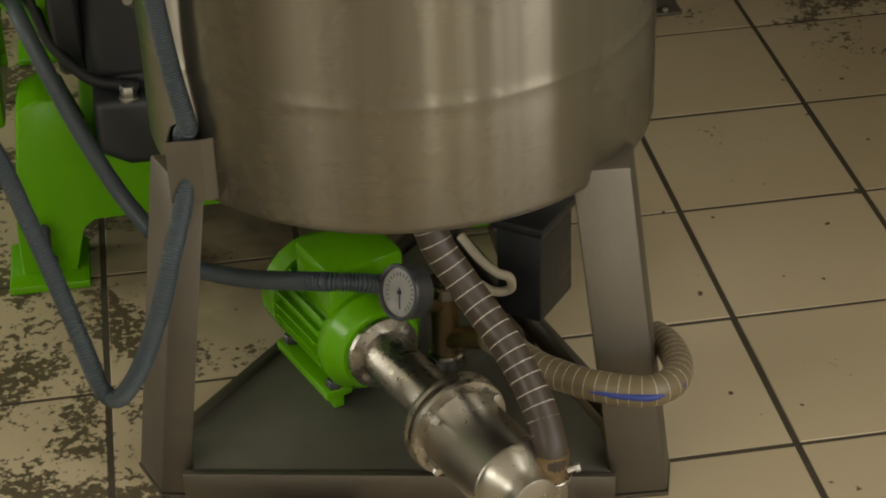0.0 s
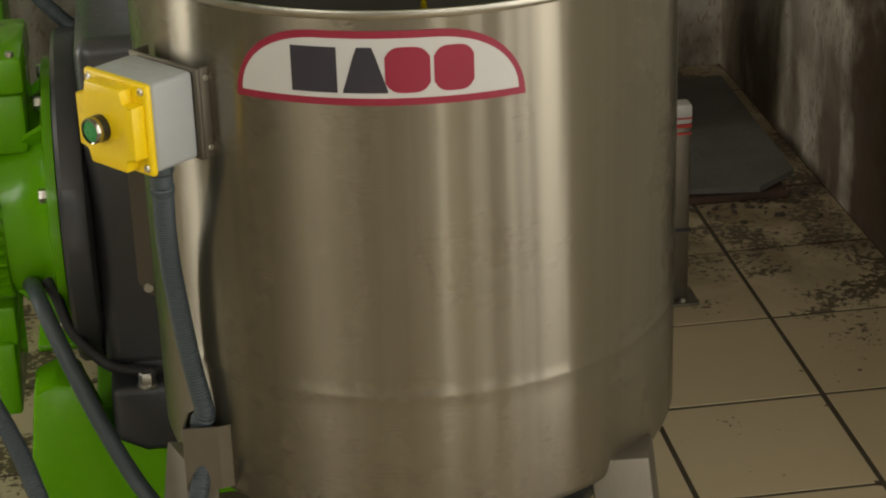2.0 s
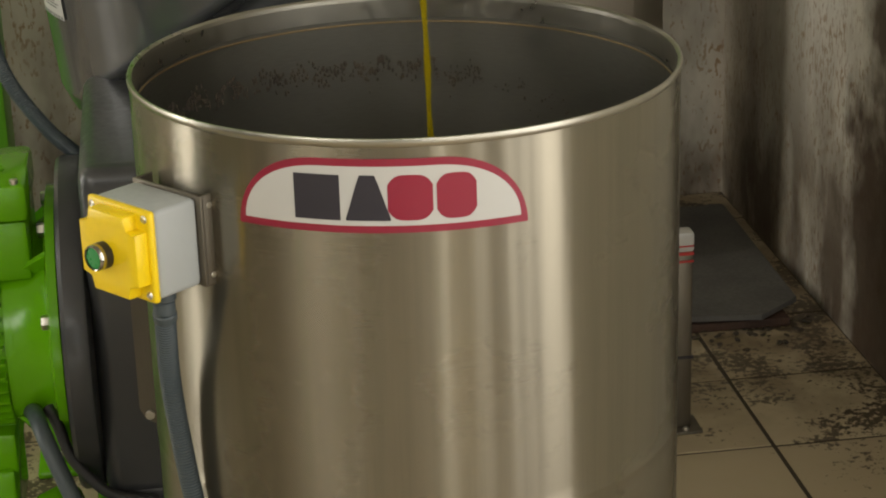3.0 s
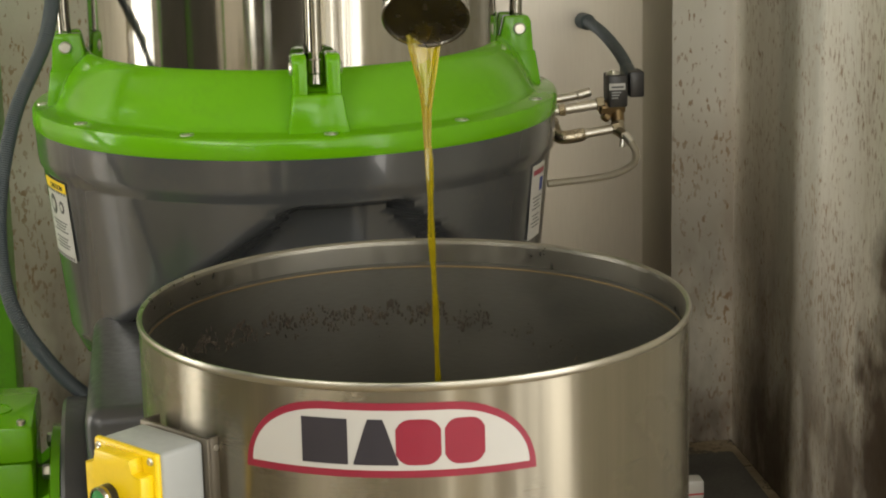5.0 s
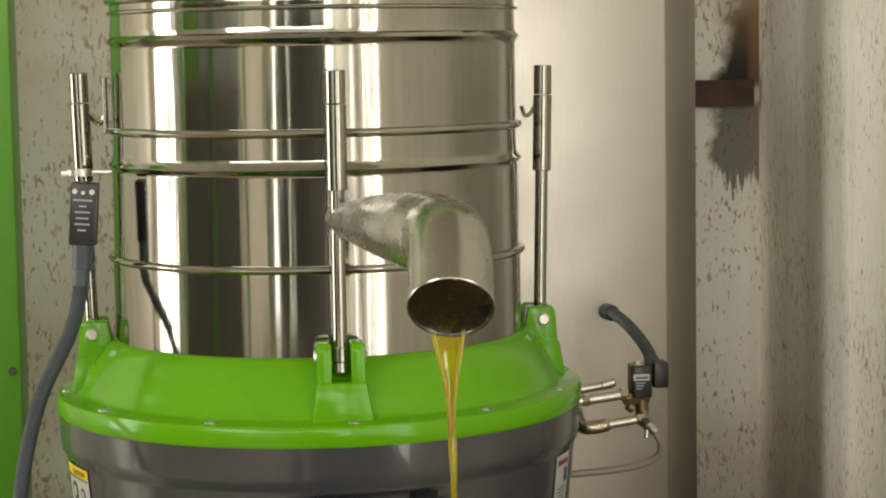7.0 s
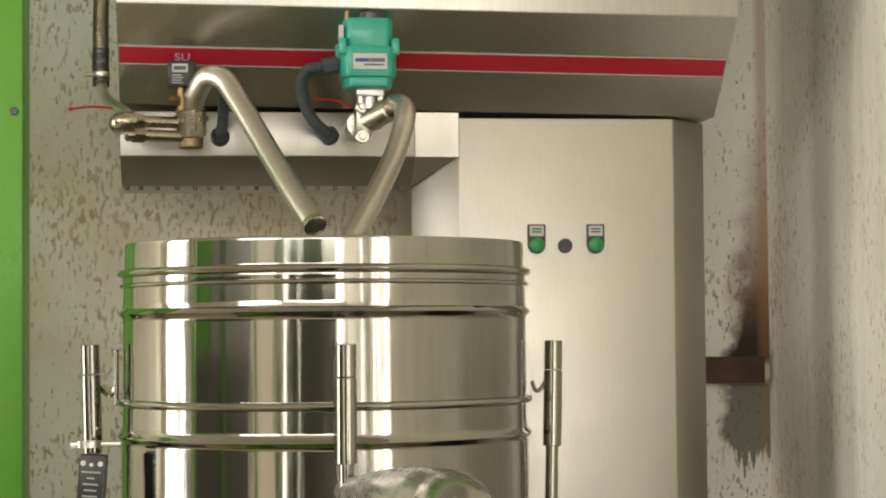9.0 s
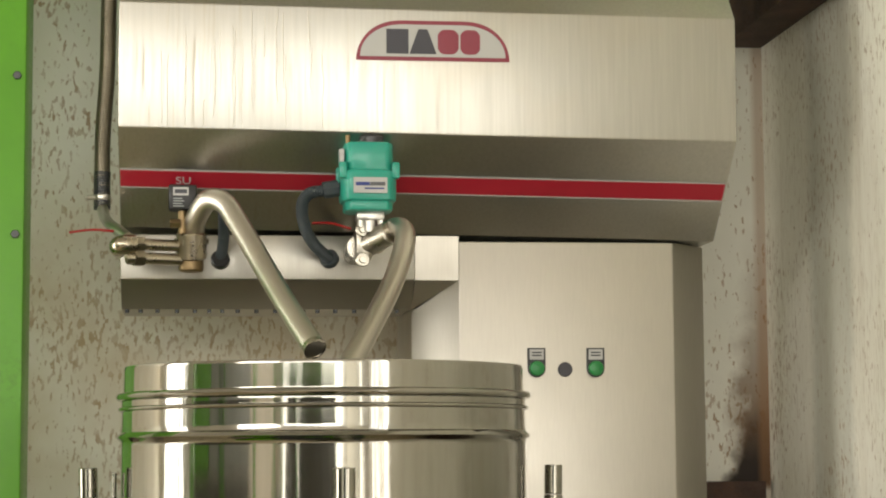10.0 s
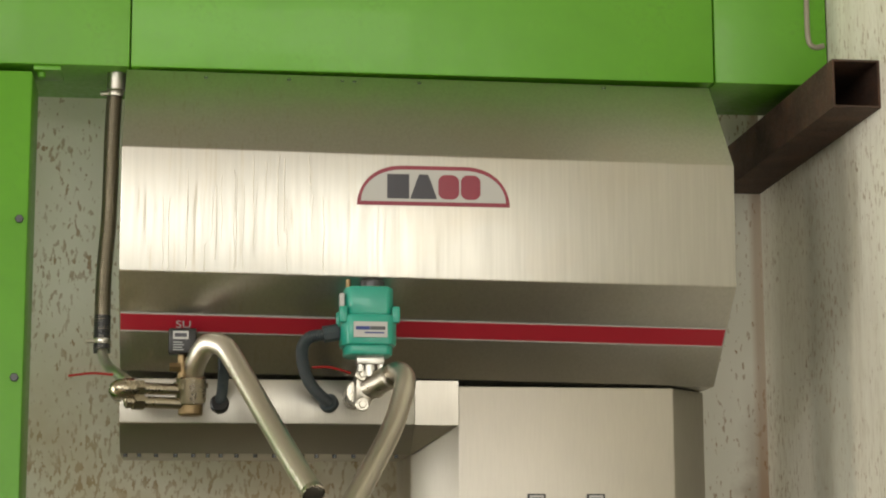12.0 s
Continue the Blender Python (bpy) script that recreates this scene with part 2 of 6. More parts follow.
def wall_mat(name, along):
    """Whitewashed plaster with rust-brown splashes that run down; along: the axis in the wall's plane."""
    k = Nodes(name)
    flat = [14, 14, 14]
    flat[2] = 5
    p = k.pos()
    z, a = k.axis(2), k.axis(along)
    base = k.mix(k.ramp(k.noise(p, 2.2), 0.3, 0.7), *(((0.70, 0.69, 0.60), (0.82, 0.81, 0.735)) if along == 0 else ((0.79, 0.765, 0.66), (0.88, 0.86, 0.77))))
    if along == 1:                                      # side wall: grey band paints in the machines' cast shadow, pinkish band beyond
        wob = k.math('ADD', a, k.math('ADD', k.ramp(k.noise(k.pos((1, 1, 0.5)), 3.0, 4), 0.3, 0.7, -0.025, 0.025), k.ramp(k.noise(p, 60, 2), 0.3, 0.7, -0.008, 0.008)))
        shadow_band = k.math('MULTIPLY', k.ramp(wob, 4.00, 4.05), k.ramp(wob, 4.335, 4.275))
        pink_band = k.ramp(wob, 4.29, 4.36)
        base = k.mix(k.math('MULTIPLY', shadow_band, 0.50), base, (0.38, 0.395, 0.33))
        base = k.mix(k.math('MULTIPLY', pink_band, k.ramp(z, 1.6, 0.5, 0.1, 0.4)), base, (0.62, 0.56, 0.45))
        streak = k.ramp(k.noise(k.pos((1, 1, 0.14)), 130, 3, 0.6), 0.52, 0.62)
        base = k.mix(k.math('MULTIPLY', streak, k.ramp(k.noise(p, 4), 0.35, 0.65, 0.06, 0.36)), base, (0.38, 0.30, 0.20))
        base = k.mix(k.ramp(k.noise(k.pos((1, 9, 0.5)), 1.5, 3), 0.5, 0.75, 0, 0.3), base, (0.50, 0.42, 0.30))
    low = k.math('MULTIPLY', k.ramp(z, 1.1, 0.25), k.ramp(a, 2.85, 3.2)) if along == 1 else k.math('MAXIMUM', k.ramp(z, 1.15, 0.5), k.math('MULTIPLY', k.ramp(z, 1.85, 0.85), k.ramp(a, 0.9, 0.5)))
    base = k.mix(k.math('MULTIPLY', low, k.ramp(k.noise(p, 3.5), 0.2, 0.7, 0.12, 0.62)), base, (0.36, 0.285, 0.185))
    drip = k.noise(k.pos((1, 1, 0.42)), 105, 3, 0.55)
    area = k.noise(p, 3.2, 2)
    if along == 0:                                      # thickest below the duct
        area = k.math('ADD', area, k.math('MULTIPLY', k.ramp(z, 1.55, 1.9), k.math('MULTIPLY', k.ramp(z, 2.3, 1.95), k.math('MULTIPLY', k.ramp(a, -0.3, 0.02, 0.12, 0.38), k.ramp(a, 0.6, 0.5)))))
    thr = k.ramp(k.math('ADD', area, k.math('MULTIPLY', low, 0.12)), 0.3, 0.75, 0.70, 0.53)
    spots = k.ramp(k.math('SUBTRACT', drip, thr), 0.0, 0.03)
    base = k.mix(k.math('MULTIPLY', spots, k.ramp(k.noise(p, 30, 2), 0.35, 0.65, 0.35, 0.8)), base, (0.29, 0.17, 0.07))
    deep = k.math('MULTIPLY', k.ramp(z, 0.85, 0.15), k.ramp(k.noise(k.pos((1, 1, 0.5)), 5), 0.25, 0.55))
    if along == 1:
        deep = k.math('MULTIPLY', deep, k.ramp(a, 2.85, 3.2))
    base = k.mix(k.math('MULTIPLY', deep, 0.92), base, (0.075, 0.05, 0.03))
    if along == 1:                                      # soaked patch low on the side wall
        wet = k.math('ADD', k.math('ADD', k.math('MULTIPLY', a, -1.0), k.ramp(k.noise(p, 6), 0.3, 0.7, -0.12, 0.12)), k.ramp(z, 0.3, 0.85, 3.76, 3.60))
        base = k.mix(k.math('MULTIPLY', k.math('MULTIPLY', k.ramp(wet, -0.06, 0.10), k.ramp(a, 2.8, 3.1)), k.ramp(k.math('ADD', z, k.ramp(k.noise(p, 5), 0.3, 0.7, -0.05, 0.05)), 0.93, 0.72, 0.0, 0.92)), base, (0.06, 0.036, 0.02))
    else:                                               # scorch above and below the stub of steel tube
        under = k.math('MULTIPLY', k.math('MULTIPLY', k.ramp(z, 1.45, 1.75), k.ramp(z, 2.35, 2.05)), k.ramp(a, 0.62, 0.5))
        base = k.mix(k.math('MULTIPLY', under, k.ramp(k.noise(p, 5, 4), 0.3, 0.65, 0.1, 0.6)), base, (0.47, 0.36, 0.21))
        edge = k.math('ADD', a, k.ramp(k.noise(p, 14, 3), 0.3, 0.7, -0.02, 0.02))
        rise = k.math('SUBTRACT', z, 1.588)
        over = k.ramp(rise, -0.02, 0.0)
        brown = k.math('MULTIPLY', k.ramp(k.math('SUBTRACT', edge, k.math('MULTIPLY', rise, 0.10)), 1.225, 1.275), k.math('MULTIPLY', over, k.ramp(rise, 0.62, 0.12, 0.0, 0.95)))
        base = k.mix(brown, base, (0.17, 0.095, 0.045))
        black = k.math('MULTIPLY', k.ramp(k.math('SUBTRACT', edge, k.math('MULTIPLY', rise, 0.32)), 1.225, 1.262), k.math('MULTIPLY', over, k.ramp(rise, 0.20, 0.05, 0.0, 0.95)))
        base = k.mix(black, base, (0.018, 0.013, 0.010))
        streaks = k.noise(k.pos((1, 1, 0.16)), 70, 4, 0.65)
        fall = k.math('SUBTRACT', streaks, k.ramp(z, 1.42, 1.28, 0.20, 0.72))
        drop = k.math('MULTIPLY', k.ramp(fall, 0.0, 0.08), k.math('MULTIPLY', k.ramp(edge, 1.215, 1.240), k.ramp(z, 1.545, 1.525)))
        base = k.mix(k.math('MULTIPLY', drop, 0.82), base, (0.06, 0.048, 0.036))
        base = k.mix(k.math('MULTIPLY', k.ramp(a, 1.312, 1.328), k.ramp(z, 1.3, 1.7, 0.12, 0.5)), base, (0.30, 0.15, 0.06))
    k.bump(k.math('ADD', k.noise(p, 40, 5), k.math('MULTIPLY', k.noise(p, 6), 2.0)), 0.25, 0.004)
    return k.set(base=base, rough=k.ramp(k.noise(p, 8), 0.3, 0.7, 0.5, 0.75), spec=0.35)


def hood_mat():
    """Brushed hood sheet with dried runs of water."""
    k = Nodes("brushed_hood_steel")
    c = (0.515, 0.500, 0.458)
    fine = k.noise(k.pos((1, 1, 0.03)), 170, 3)
    runs = k.noise(k.pos((1, 0.2, 0.035)), 150, 3, 0.6)
    blotch = k.noise(k.pos(), 7, 4)
    x = k.axis(0)
    where = k.ramp(x, 0.62, 0.05)
    r = k.math('MULTIPLY', k.ramp(runs, 0.60, 0.65), where)
    base = k.mix(k.ramp(fine, 0.35, 0.7, 0, 0.26), c, tuple(q * 0.66 for q in c))
    base = k.mix(k.math('MULTIPLY', r, 0.4), base, (0.46, 0.41, 0.32))
    base = k.mix(k.ramp(blotch, 0.5, 0.8, 0, 0.3), base, (0.50, 0.43, 0.33))
    k.bump(fine, 0.02, 0.0006)
    return k.set(base=base, rough=k.math('ADD', k.ramp(fine, 0.3, 0.7, 0.31, 0.39), k.math('MULTIPLY', r, 0.12)), metal=1.0)


M["tile"], M["grout"] = tile_mat(), grout_mat()
M["wall_back"], M["wall_side"] = wall_mat("splashed_whitewash", 0), wall_mat("streaked_whitewash", 1)
M["hood"] = hood_mat()

# ---- mesh helpers ----
ORIGIN = {}


def thing(name, at, label, category, group=""):
    ob = new(name)
    ob.empty_display_size = 0.05
    ob.location = at
    ORIGIN[ob.name] = Vector(at)
    return tagged(ob, label, category, group)


def finish(bm, name, material, smooth=32):
    bmesh.ops.recalc_face_normals(bm, faces=bm.faces)
    me = bpy.data.meshes.new(name)
    bm.to_mesh(me)
    bm.free()
    for m in (material if isinstance(material, list) else [material]):
        me.materials.append(m)
    if smooth:
        me.shade_smooth()
        me.set_sharp_from_angle(angle=radians(smooth))
    return me


def part(name, bm, material, parent, label="", smooth=32):
    """Links a bmesh in world coordinates as one mesh object under a thing or a part."""
    o = ORIGIN[parent.name]
    bmesh.ops.translate(bm, verts=bm.verts, vec=-o)
    ob = new(name, finish(bm, name, material, smooth))
    ob.parent = parent
    ORIGIN[ob.name] = o
    return tagged(ob, label)


def lone(name, bm, material, label, category="", kind="", group="", at=None, smooth=32):
    """A thing of one mesh."""
    at = Vector(at) if at else Vector((0, 0, 0))
    bmesh.ops.translate(bm, verts=bm.verts, vec=-at)
    ob = new(name, finish(bm, name, material, smooth))
    ob.location = at
    ORIGIN[ob.name] = at
    return tagged(ob, label, category, group, kind)


def join(*bms):
    out = bms[0]
    for b in bms[1:]:
        me = bpy.data.meshes.new("tmp")
        b.to_mesh(me)
        b.free()
        out.from_mesh(me)
        bpy.data.meshes.remove(me)
    return out


def box(a, b, bevel=0.0, seg=2):
    bm = bmesh.new()
    bmesh.ops.create_cube(bm, size=1)
    a, b = Vector(a), Vector(b)
    d = b - a
    bmesh.ops.transform(bm, verts=bm.verts, matrix=Matrix.Translation((a + b) / 2) @ Matrix.Diagonal((*d, 1)))
    if bevel:
        bmesh.ops.bevel(bm, geom=bm.edges[:], offset=bevel, segments=seg, affect='EDGES', profile=0.5)
    return bm


def moved(bm, m):
    bmesh.ops.transform(bm, verts=bm.verts, matrix=m)
    return bm


def loft(rings, close=True, caps=True):
    """Skins rings of equally many points."""
    bm = bmesh.new()
    vs = [[bm.verts.new(p) for p in r] for r in rings]
    n = len(vs[0])
    for a, b in zip(vs, vs[1:]):
        for i in range(n if close else n - 1):
            j = (i + 1) % n
            bm.faces.new((a[i], a[j], b[j], b[i]))
    if caps and close:
        bm.faces.new(vs[0][::-1])
        bm.faces.new(vs[-1])
    return bm


def lathe(profile, centre=(0, 0, 0), seg=96, close=False):
    """Turns (r, z) pairs round the z axis."""
    rings = []
    for r, z in profile:
        rings.append([(centre[0] + r * math.cos(2 * math.pi * i / seg), centre[1] + r * math.sin(2 * math.pi * i / seg), centre[2] + z) for i in range(seg)])
    bm = loft(rings, caps=close)
    return bm


def along(p, q):
    """The pose whose z axis runs from p to q."""
    d = Vector(q) - Vector(p)
    return Matrix.Translation(p) @ d.to_track_quat('Z', 'Y').to_matrix().to_4x4()


def turned(profile, p, q, seg=40):
    """Turns (r, s) pairs round the axis from p to q; s in metres from p."""
    return moved(lathe(profile, seg=seg, close=True), along(p, q))


def rod(p, q, r, seg=20, bevel=0.0):
    h = (Vector(q) - Vector(p)).length
    b = min(bevel, r * 0.5)
    prof = [(r, 0), (r, h)] if not b else [(r - b, 0), (r, b), (r, h - b), (r - b, h)]
    return turned(prof, p, q, seg)


def spline(pts, n=8):
    """Points of a smooth line through pts."""
    P = [Vector(p) for p in pts]
    P = [P[0] * 2 - P[1]] + P + [P[-1] * 2 - P[-2]]
    out = []
    for i in range(1, len(P) - 2):
        a, b, c, d = P[i - 1:i + 3]
        for k in range(n):
            t = k / n
            out.append(0.5 * ((2 * b) + (c - a) * t + (2 * a - 5 * b + 4 * c - d) * t * t + (3 * b - a - 3 * c + d) * t ** 3))
    out.append(P[-2])
    return out


def tube(pts, r, seg=14, rib=0.0, pitch=0.0, smooth_n=8, flat=1.0):
    """A hose through pts; rib and pitch make it corrugated."""
    line = spline(pts, smooth_n)
    if rib:
        length = sum((b - a).length for a, b in zip(line, line[1:]))
        count = max(8, int(length / pitch * 4))
        acc, dense, k = [0.0], [], 0
        for a, b in zip(line, line[1:]):
            acc.append(acc[-1] + (b - a).length)
        for i in range(count + 1):
            s = acc[-1] * i / count
            while k < len(line) - 2 and acc[k + 1] < s:
                k += 1
            f = (s - acc[k]) / max(1e-9, acc[k + 1] - acc[k])
            dense.append(line[k].lerp(line[k + 1], f))
        line = dense
    rings, up = [], None
    for i, p in enumerate(line):
        d = (line[min(i + 1, len(line) - 1)] - line[max(i - 1, 0)]).normalized()
        if up is None:
            up = Vector((0, 0, 1)) if abs(d.z) < 0.9 else Vector((0, 1, 0))
        side = d.cross(up).normalized()
        up = side.cross(d).normalized()
        rr = r
        if rib:
            rr = r + (rib if i % 4 in (0, 1) else -rib)
        rings.append([p + side * (rr * math.cos(2 * math.pi * j / seg)) + up * (rr * flat * math.sin(2 * math.pi * j / seg)) for j in range(seg)])
    return loft(rings)


def coil(pts, r, wire, pitch, part_turn=1.0, seg=6, phase=0.0):
    """Separate rings of wire round a hose, joined."""
    line = spline(pts, 24)
    out, acc = None, 0.0
    for i in range(1, len(line) - 1):
        acc += (line[i] - line[i - 1]).length
        if acc < pitch:
            continue
        acc = 0.0
        m = along(line[i], line[i + 1])
        prof = [(r + wire * math.cos(2 * math.pi * j / seg), wire * math.sin(2 * math.pi * j / seg)) for j in range(seg)]
        prof.append(prof[0])
        b = moved(lathe(prof, seg=24), m)
        out = b if out is None else join(out, b)
    return out


def prism_x(profile, x0, x1, bevel=0.0):
    """Extrudes a (y, z) outline along x."""
    bm = loft([[(x0, y, z) for y, z in profile], [(x1, y, z) for y, z in profile]])
    if bevel:
        bmesh.ops.bevel(bm, geom=bm.edges[:], offset=bevel, segments=2, affect='EDGES', profile=0.5)
    return bm


def prism_z(outline, z0, z1, bevel=0.0, shift=(0, 0)):
    """Extrudes an (x, y) outline upward, the top shifted."""
    bm = loft([[(x, y, z0) for x, y in outline], [(x + shift[0], y + shift[1], z1) for x, y in outline]])
    if bevel:
        bmesh.ops.bevel(bm, geom=bm.edges[:], offset=bevel, segments=2, affect='EDGES', profile=0.5)
    return bm


def hexhead(p, q, r, h):
    """A hexagonal bolt head on p, pointing to q."""
    d = (Vector(q) - Vector(p)).normalized()
    return turned([(r * 0.95, 0), (r, h * 0.15), (r, h * 0.8), (r * 0.85, h)], p, Vector(p) + d * h, 6)


def sheet_on(points_to_world, outline, thick, n=24):
    """A thin sheet: outline is a list of (u, low, high) columns in the sheet's own plane."""
    bm = bmesh.new()
    front = [[bm.verts.new(points_to_world(u, lo + (hi - lo) * k / 4, thick)) for k in range(5)] for u, lo, hi in outline]
    back = [[bm.verts.new(points_to_world(u, lo + (hi - lo) * k / 4, 0.0)) for k in range(5)] for u, lo, hi in outline]
    for g in (front, back):
        for a, b in zip(g, g[1:]):
            for k in range(4):
                bm.faces.new((a[k], b[k], b[k + 1], a[k + 1]))
    for a, b, c, d in zip(front, front[1:], back, back[1:]):
        bm.faces.new((a[0], c[0], d[0], b[0]))
        bm.faces.new((a[4], b[4], d[4], c[4]))
    for f, g in ((front[0], back[0]), (front[-1], back[-1])):
        for k in range(4):
            bm.faces.new((f[k], f[k + 1], g[k + 1], g[k]))
    return bm

# ---- the room ----
T = 0.2


def two_windows():
    """The left wall with its doorway and its high window."""
    lo, hi = XL - T, XL
    spans = [(YR, WIN_M[0], 0, ZC), (WIN_M[0], WIN_M[1], 0, WIN_M[2]), (WIN_M[0], WIN_M[1], WIN_M[3], ZC), (WIN_M[1], WIN_L[0], 0, ZC),
             (WIN_L[0], WIN_L[1], WIN_L[3], ZC), (WIN_L[1], YW, 0, ZC)]
    return join(*[box((lo, a, z0), (hi, b, z1)) for a, b, z0, z1 in spans])


def wall_pieces(axis, face, out, a0, a1, hole=None, z1=ZC):
    """Boxes of a wall along an axis (0: x, 1: y) with its inner face at face, going out to face + out, round one hole."""
    cuts = [(a0, a1, 0.0, z1)] if not hole else [(a0, hole[0], 0.0, z1), (hole[1], a1, 0.0, z1), (hole[0], hole[1], hole[3], z1)]
    if hole and hole[2] > 0.01:
        cuts.append((hole[0], hole[1], 0.0, hole[2]))
    lo, hi = min(face, face + out), max(face, face + out)
    bms = []
    for p, q, z0, zz in cuts:
        bms.append(box((p, lo, z0), (q, hi, zz)) if axis == 0 else box((lo, p, z0), (hi, q, zz)))
    return join(*bms)


lone("wall_north", wall_pieces(0, YW, T, XL - T, XW + T), M["wall_back"], "whitewashed plaster wall splashed with rusty brown drops", kind="structure", smooth=0)
lone("wall_east", wall_pieces(1, XW, T, YR, YW, DOOR), M["wall_side"], "streaked whitewashed plaster wall, soaked brown near the floor", kind="structure", smooth=0)
lone("wall_west", two_windows(), M["plaster_room"], "plain plastered wall with a doorway and a high window", kind="structure", smooth=0)
lone("wall_south", wall_pieces(0, YR, -T, XL - T, XW + T, WIN_R), M["plaster_room"], "plain plastered wall with a wide gateway", kind="structure", smooth=0)
lone("door_post", box((XW, -0.38, 0.0), (XW + 0.1, 0.16, 3.0)), M["plaster_room"], "plain plastered pier in the doorway", kind="structure", smooth=0)
lone("ceiling", box((XL - T, YR - T, ZC), (XW + T, YW + T, ZC + 0.15)), M["ceiling"], "plain painted ceiling", kind="structure", smooth=0)

# ---- the oil tank on three legs ----
TC, TR, Z0, Z1 = Vector((0.279, 2.30, 0)), 0.3225, 0.424, 1.036


def on_tank(angle, z, out=0.0):
    """A point of the tank's wall; angle in degrees, 0 towards -y, positive towards +x."""
    a = radians(angle)
    return Vector((TC.x + (TR + out) * math.sin(a), TC.y - (TR + out) * math.cos(a), z))


def oil_tank():
    tank = thing("oil_tank", (TC.x, TC.y, 0), "round brushed stainless steel tank on three splayed legs, stained inside", "tank")
    c = (TC.x, TC.y, 0)
    part("shell", lathe([(0.05, Z0 - 0.004), (0.30, Z0 - 0.004), (0.316, Z0), (0.3205, Z0 + 0.005), (TR, Z0 + 0.012), (TR, 0.570), (TR, 0.5845), (TR + 0.0009, 0.588),
                         (TR + 0.0009, 0.592), (TR, 0.5955), (TR, 0.610), (TR, Z1 - 0.008)], c, 160), M["tank"], tank, "brushed steel shell with a faint weld seam")
    part("rim", lathe([(TR, Z1 - 0.008), (TR + 0.0015, Z1 - 0.006), (TR + 0.002, Z1 - 0.002), (TR + 0.001, Z1 + 0.001), (TR - 0.001, Z1 + 0.0015),
                       (TR - 0.004, Z1 - 0.001), (TR - 0.0045, Z1 - 0.006)], c, 160), M["rim"], tank, "rolled steel rim")
    part("inner_band", lathe([(TR - 0.0043, Z1 - 0.005), (TR - 0.0045, Z1 - 0.034), (TR - 0.0062, Z1 - 0.036)], c, 160), M["rim"], tank, "dull steel band below the rim")
    part("oil_line", lathe([(TR - 0.0050, Z1 - 0.0345), (TR - 0.0066, Z1 - 0.0353), (TR - 0.0068, Z1 - 0.0365), (TR - 0.0058, Z1 - 0.0375)], c, 128), M["brass"], tank, "golden line of oil below the band")
    part("lining", lathe([(TR - 0.0055, Z1 - 0.03), (TR - 0.006, Z0 + 0.03), (0.29, Z0 + 0.012), (0.01, Z0 + 0.008)], c, 128), M["tank_in"], tank, "dull grey inner wall")
    rnd = random.Random(4)
    bm = bmesh.new()
    for _ in range(900):                                # dried pulp in a wavy line on the inner wall
        a = rnd.uniform(-70, 26) if rnd.random() < 0.93 else rnd.uniform(26, 60)
        clump = math.sin(a * 0.31) * math.sin(a * 0.83 + 1.0) + 0.35
        if clump < rnd.uniform(-0.8, 0.7):
            continue
        z = 0.946 + 0.006 * math.sin(a * 0.6) + 0.006 * clump - max(0.0, a - 10) * 0.0012 - abs(rnd.gauss(0, 0.011)) + rnd.gauss(0, 0.003)
        s = rnd.uniform(0.0006, 0.0019) * (1.0 if a < 20 else 0.7)
        p = Vector((TC.x + (TR - 0.0065) * math.sin(radians(a)), TC.y + (TR - 0.0065) * math.cos(radians(a)), z))
        m = Matrix.Translation(p) @ Matrix.Rotation(-radians(a), 4, 'Z') @ Matrix.Diagonal((s * rnd.uniform(0.6, 1.6), 0.0012, s * rnd.uniform(0.8, 3.2), 1)) @ Euler((rnd.random(), rnd.random() * 3, 0)).to_matrix().to_4x4()
        bmesh.ops.create_icosphere(bm, subdivisions=1, radius=1.0, matrix=m)
    tagged(part("pulp_residue", bm, M["crud"], tank, "brown dried olive pulp on the inner wall"), kind="stuff")
    feet = [([(-0.108, 2.165), (-0.082, 2.094), (-0.045, 2.084), (-0.058, 2.150)], (0.062, 0.030)),
            ([(0.485, 1.975), (0.556, 1.970), (0.574, 2.030), (0.498, 2.030)], (-0.040, 0.066)),
            ([(0.325, 2.640), (0.395, 2.630), (0.390, 2.580), (0.330, 2.588)], (-0.010, -0.045))]
    for outline, shift in feet:
        leg = part("leg", prism_z(outline, 0.006, 0.45, 0.004, shift), M["leg"], tank, "folded steel leg")
        cx, cy = sum(p[0] for p in outline) / 4, sum(p[1] for p in outline) / 4
        part("foot_plate", prism_z([(cx + (x - cx) * 1.04, cy + (y - cy) * 1.04) for x, y in outline], 0.0, 0.006), M["leg"], leg)
    front = [((-0.055, 2.078), (0.490, 1.962)), ((0.545, 2.03), (0.385, 2.60)), ((-0.07, 2.15), (0.335, 2.61))]
    for (x0, y0), (x1, y1) in front:
        d = Vector((x1 - x0, y1 - y0, 0)).normalized()
        s = Vector((-d.y, d.x, 0))
        a, b = Vector((x0, y0, 0)) + d * 0.004, Vector((x1, y1, 0)) - d * 0.004
        o = [a + s * 0.006, b + s * 0.006, b - s * 0.006, a - s * 0.006]
        part("base_bar", prism_z([(p.x, p.y) for p in o], 0.006, 0.050, 0.002), M["leg"], tank)
    part("base_plate", prism_z([(-0.038, 2.092), (0.482, 1.982), (0.492, 2.06), (0.365, 2.575), (0.330, 2.575), (-0.040, 2.180)], 0.034, 0.042, 0.001), M["baseplate"], tank, "dark triangular base sheet")
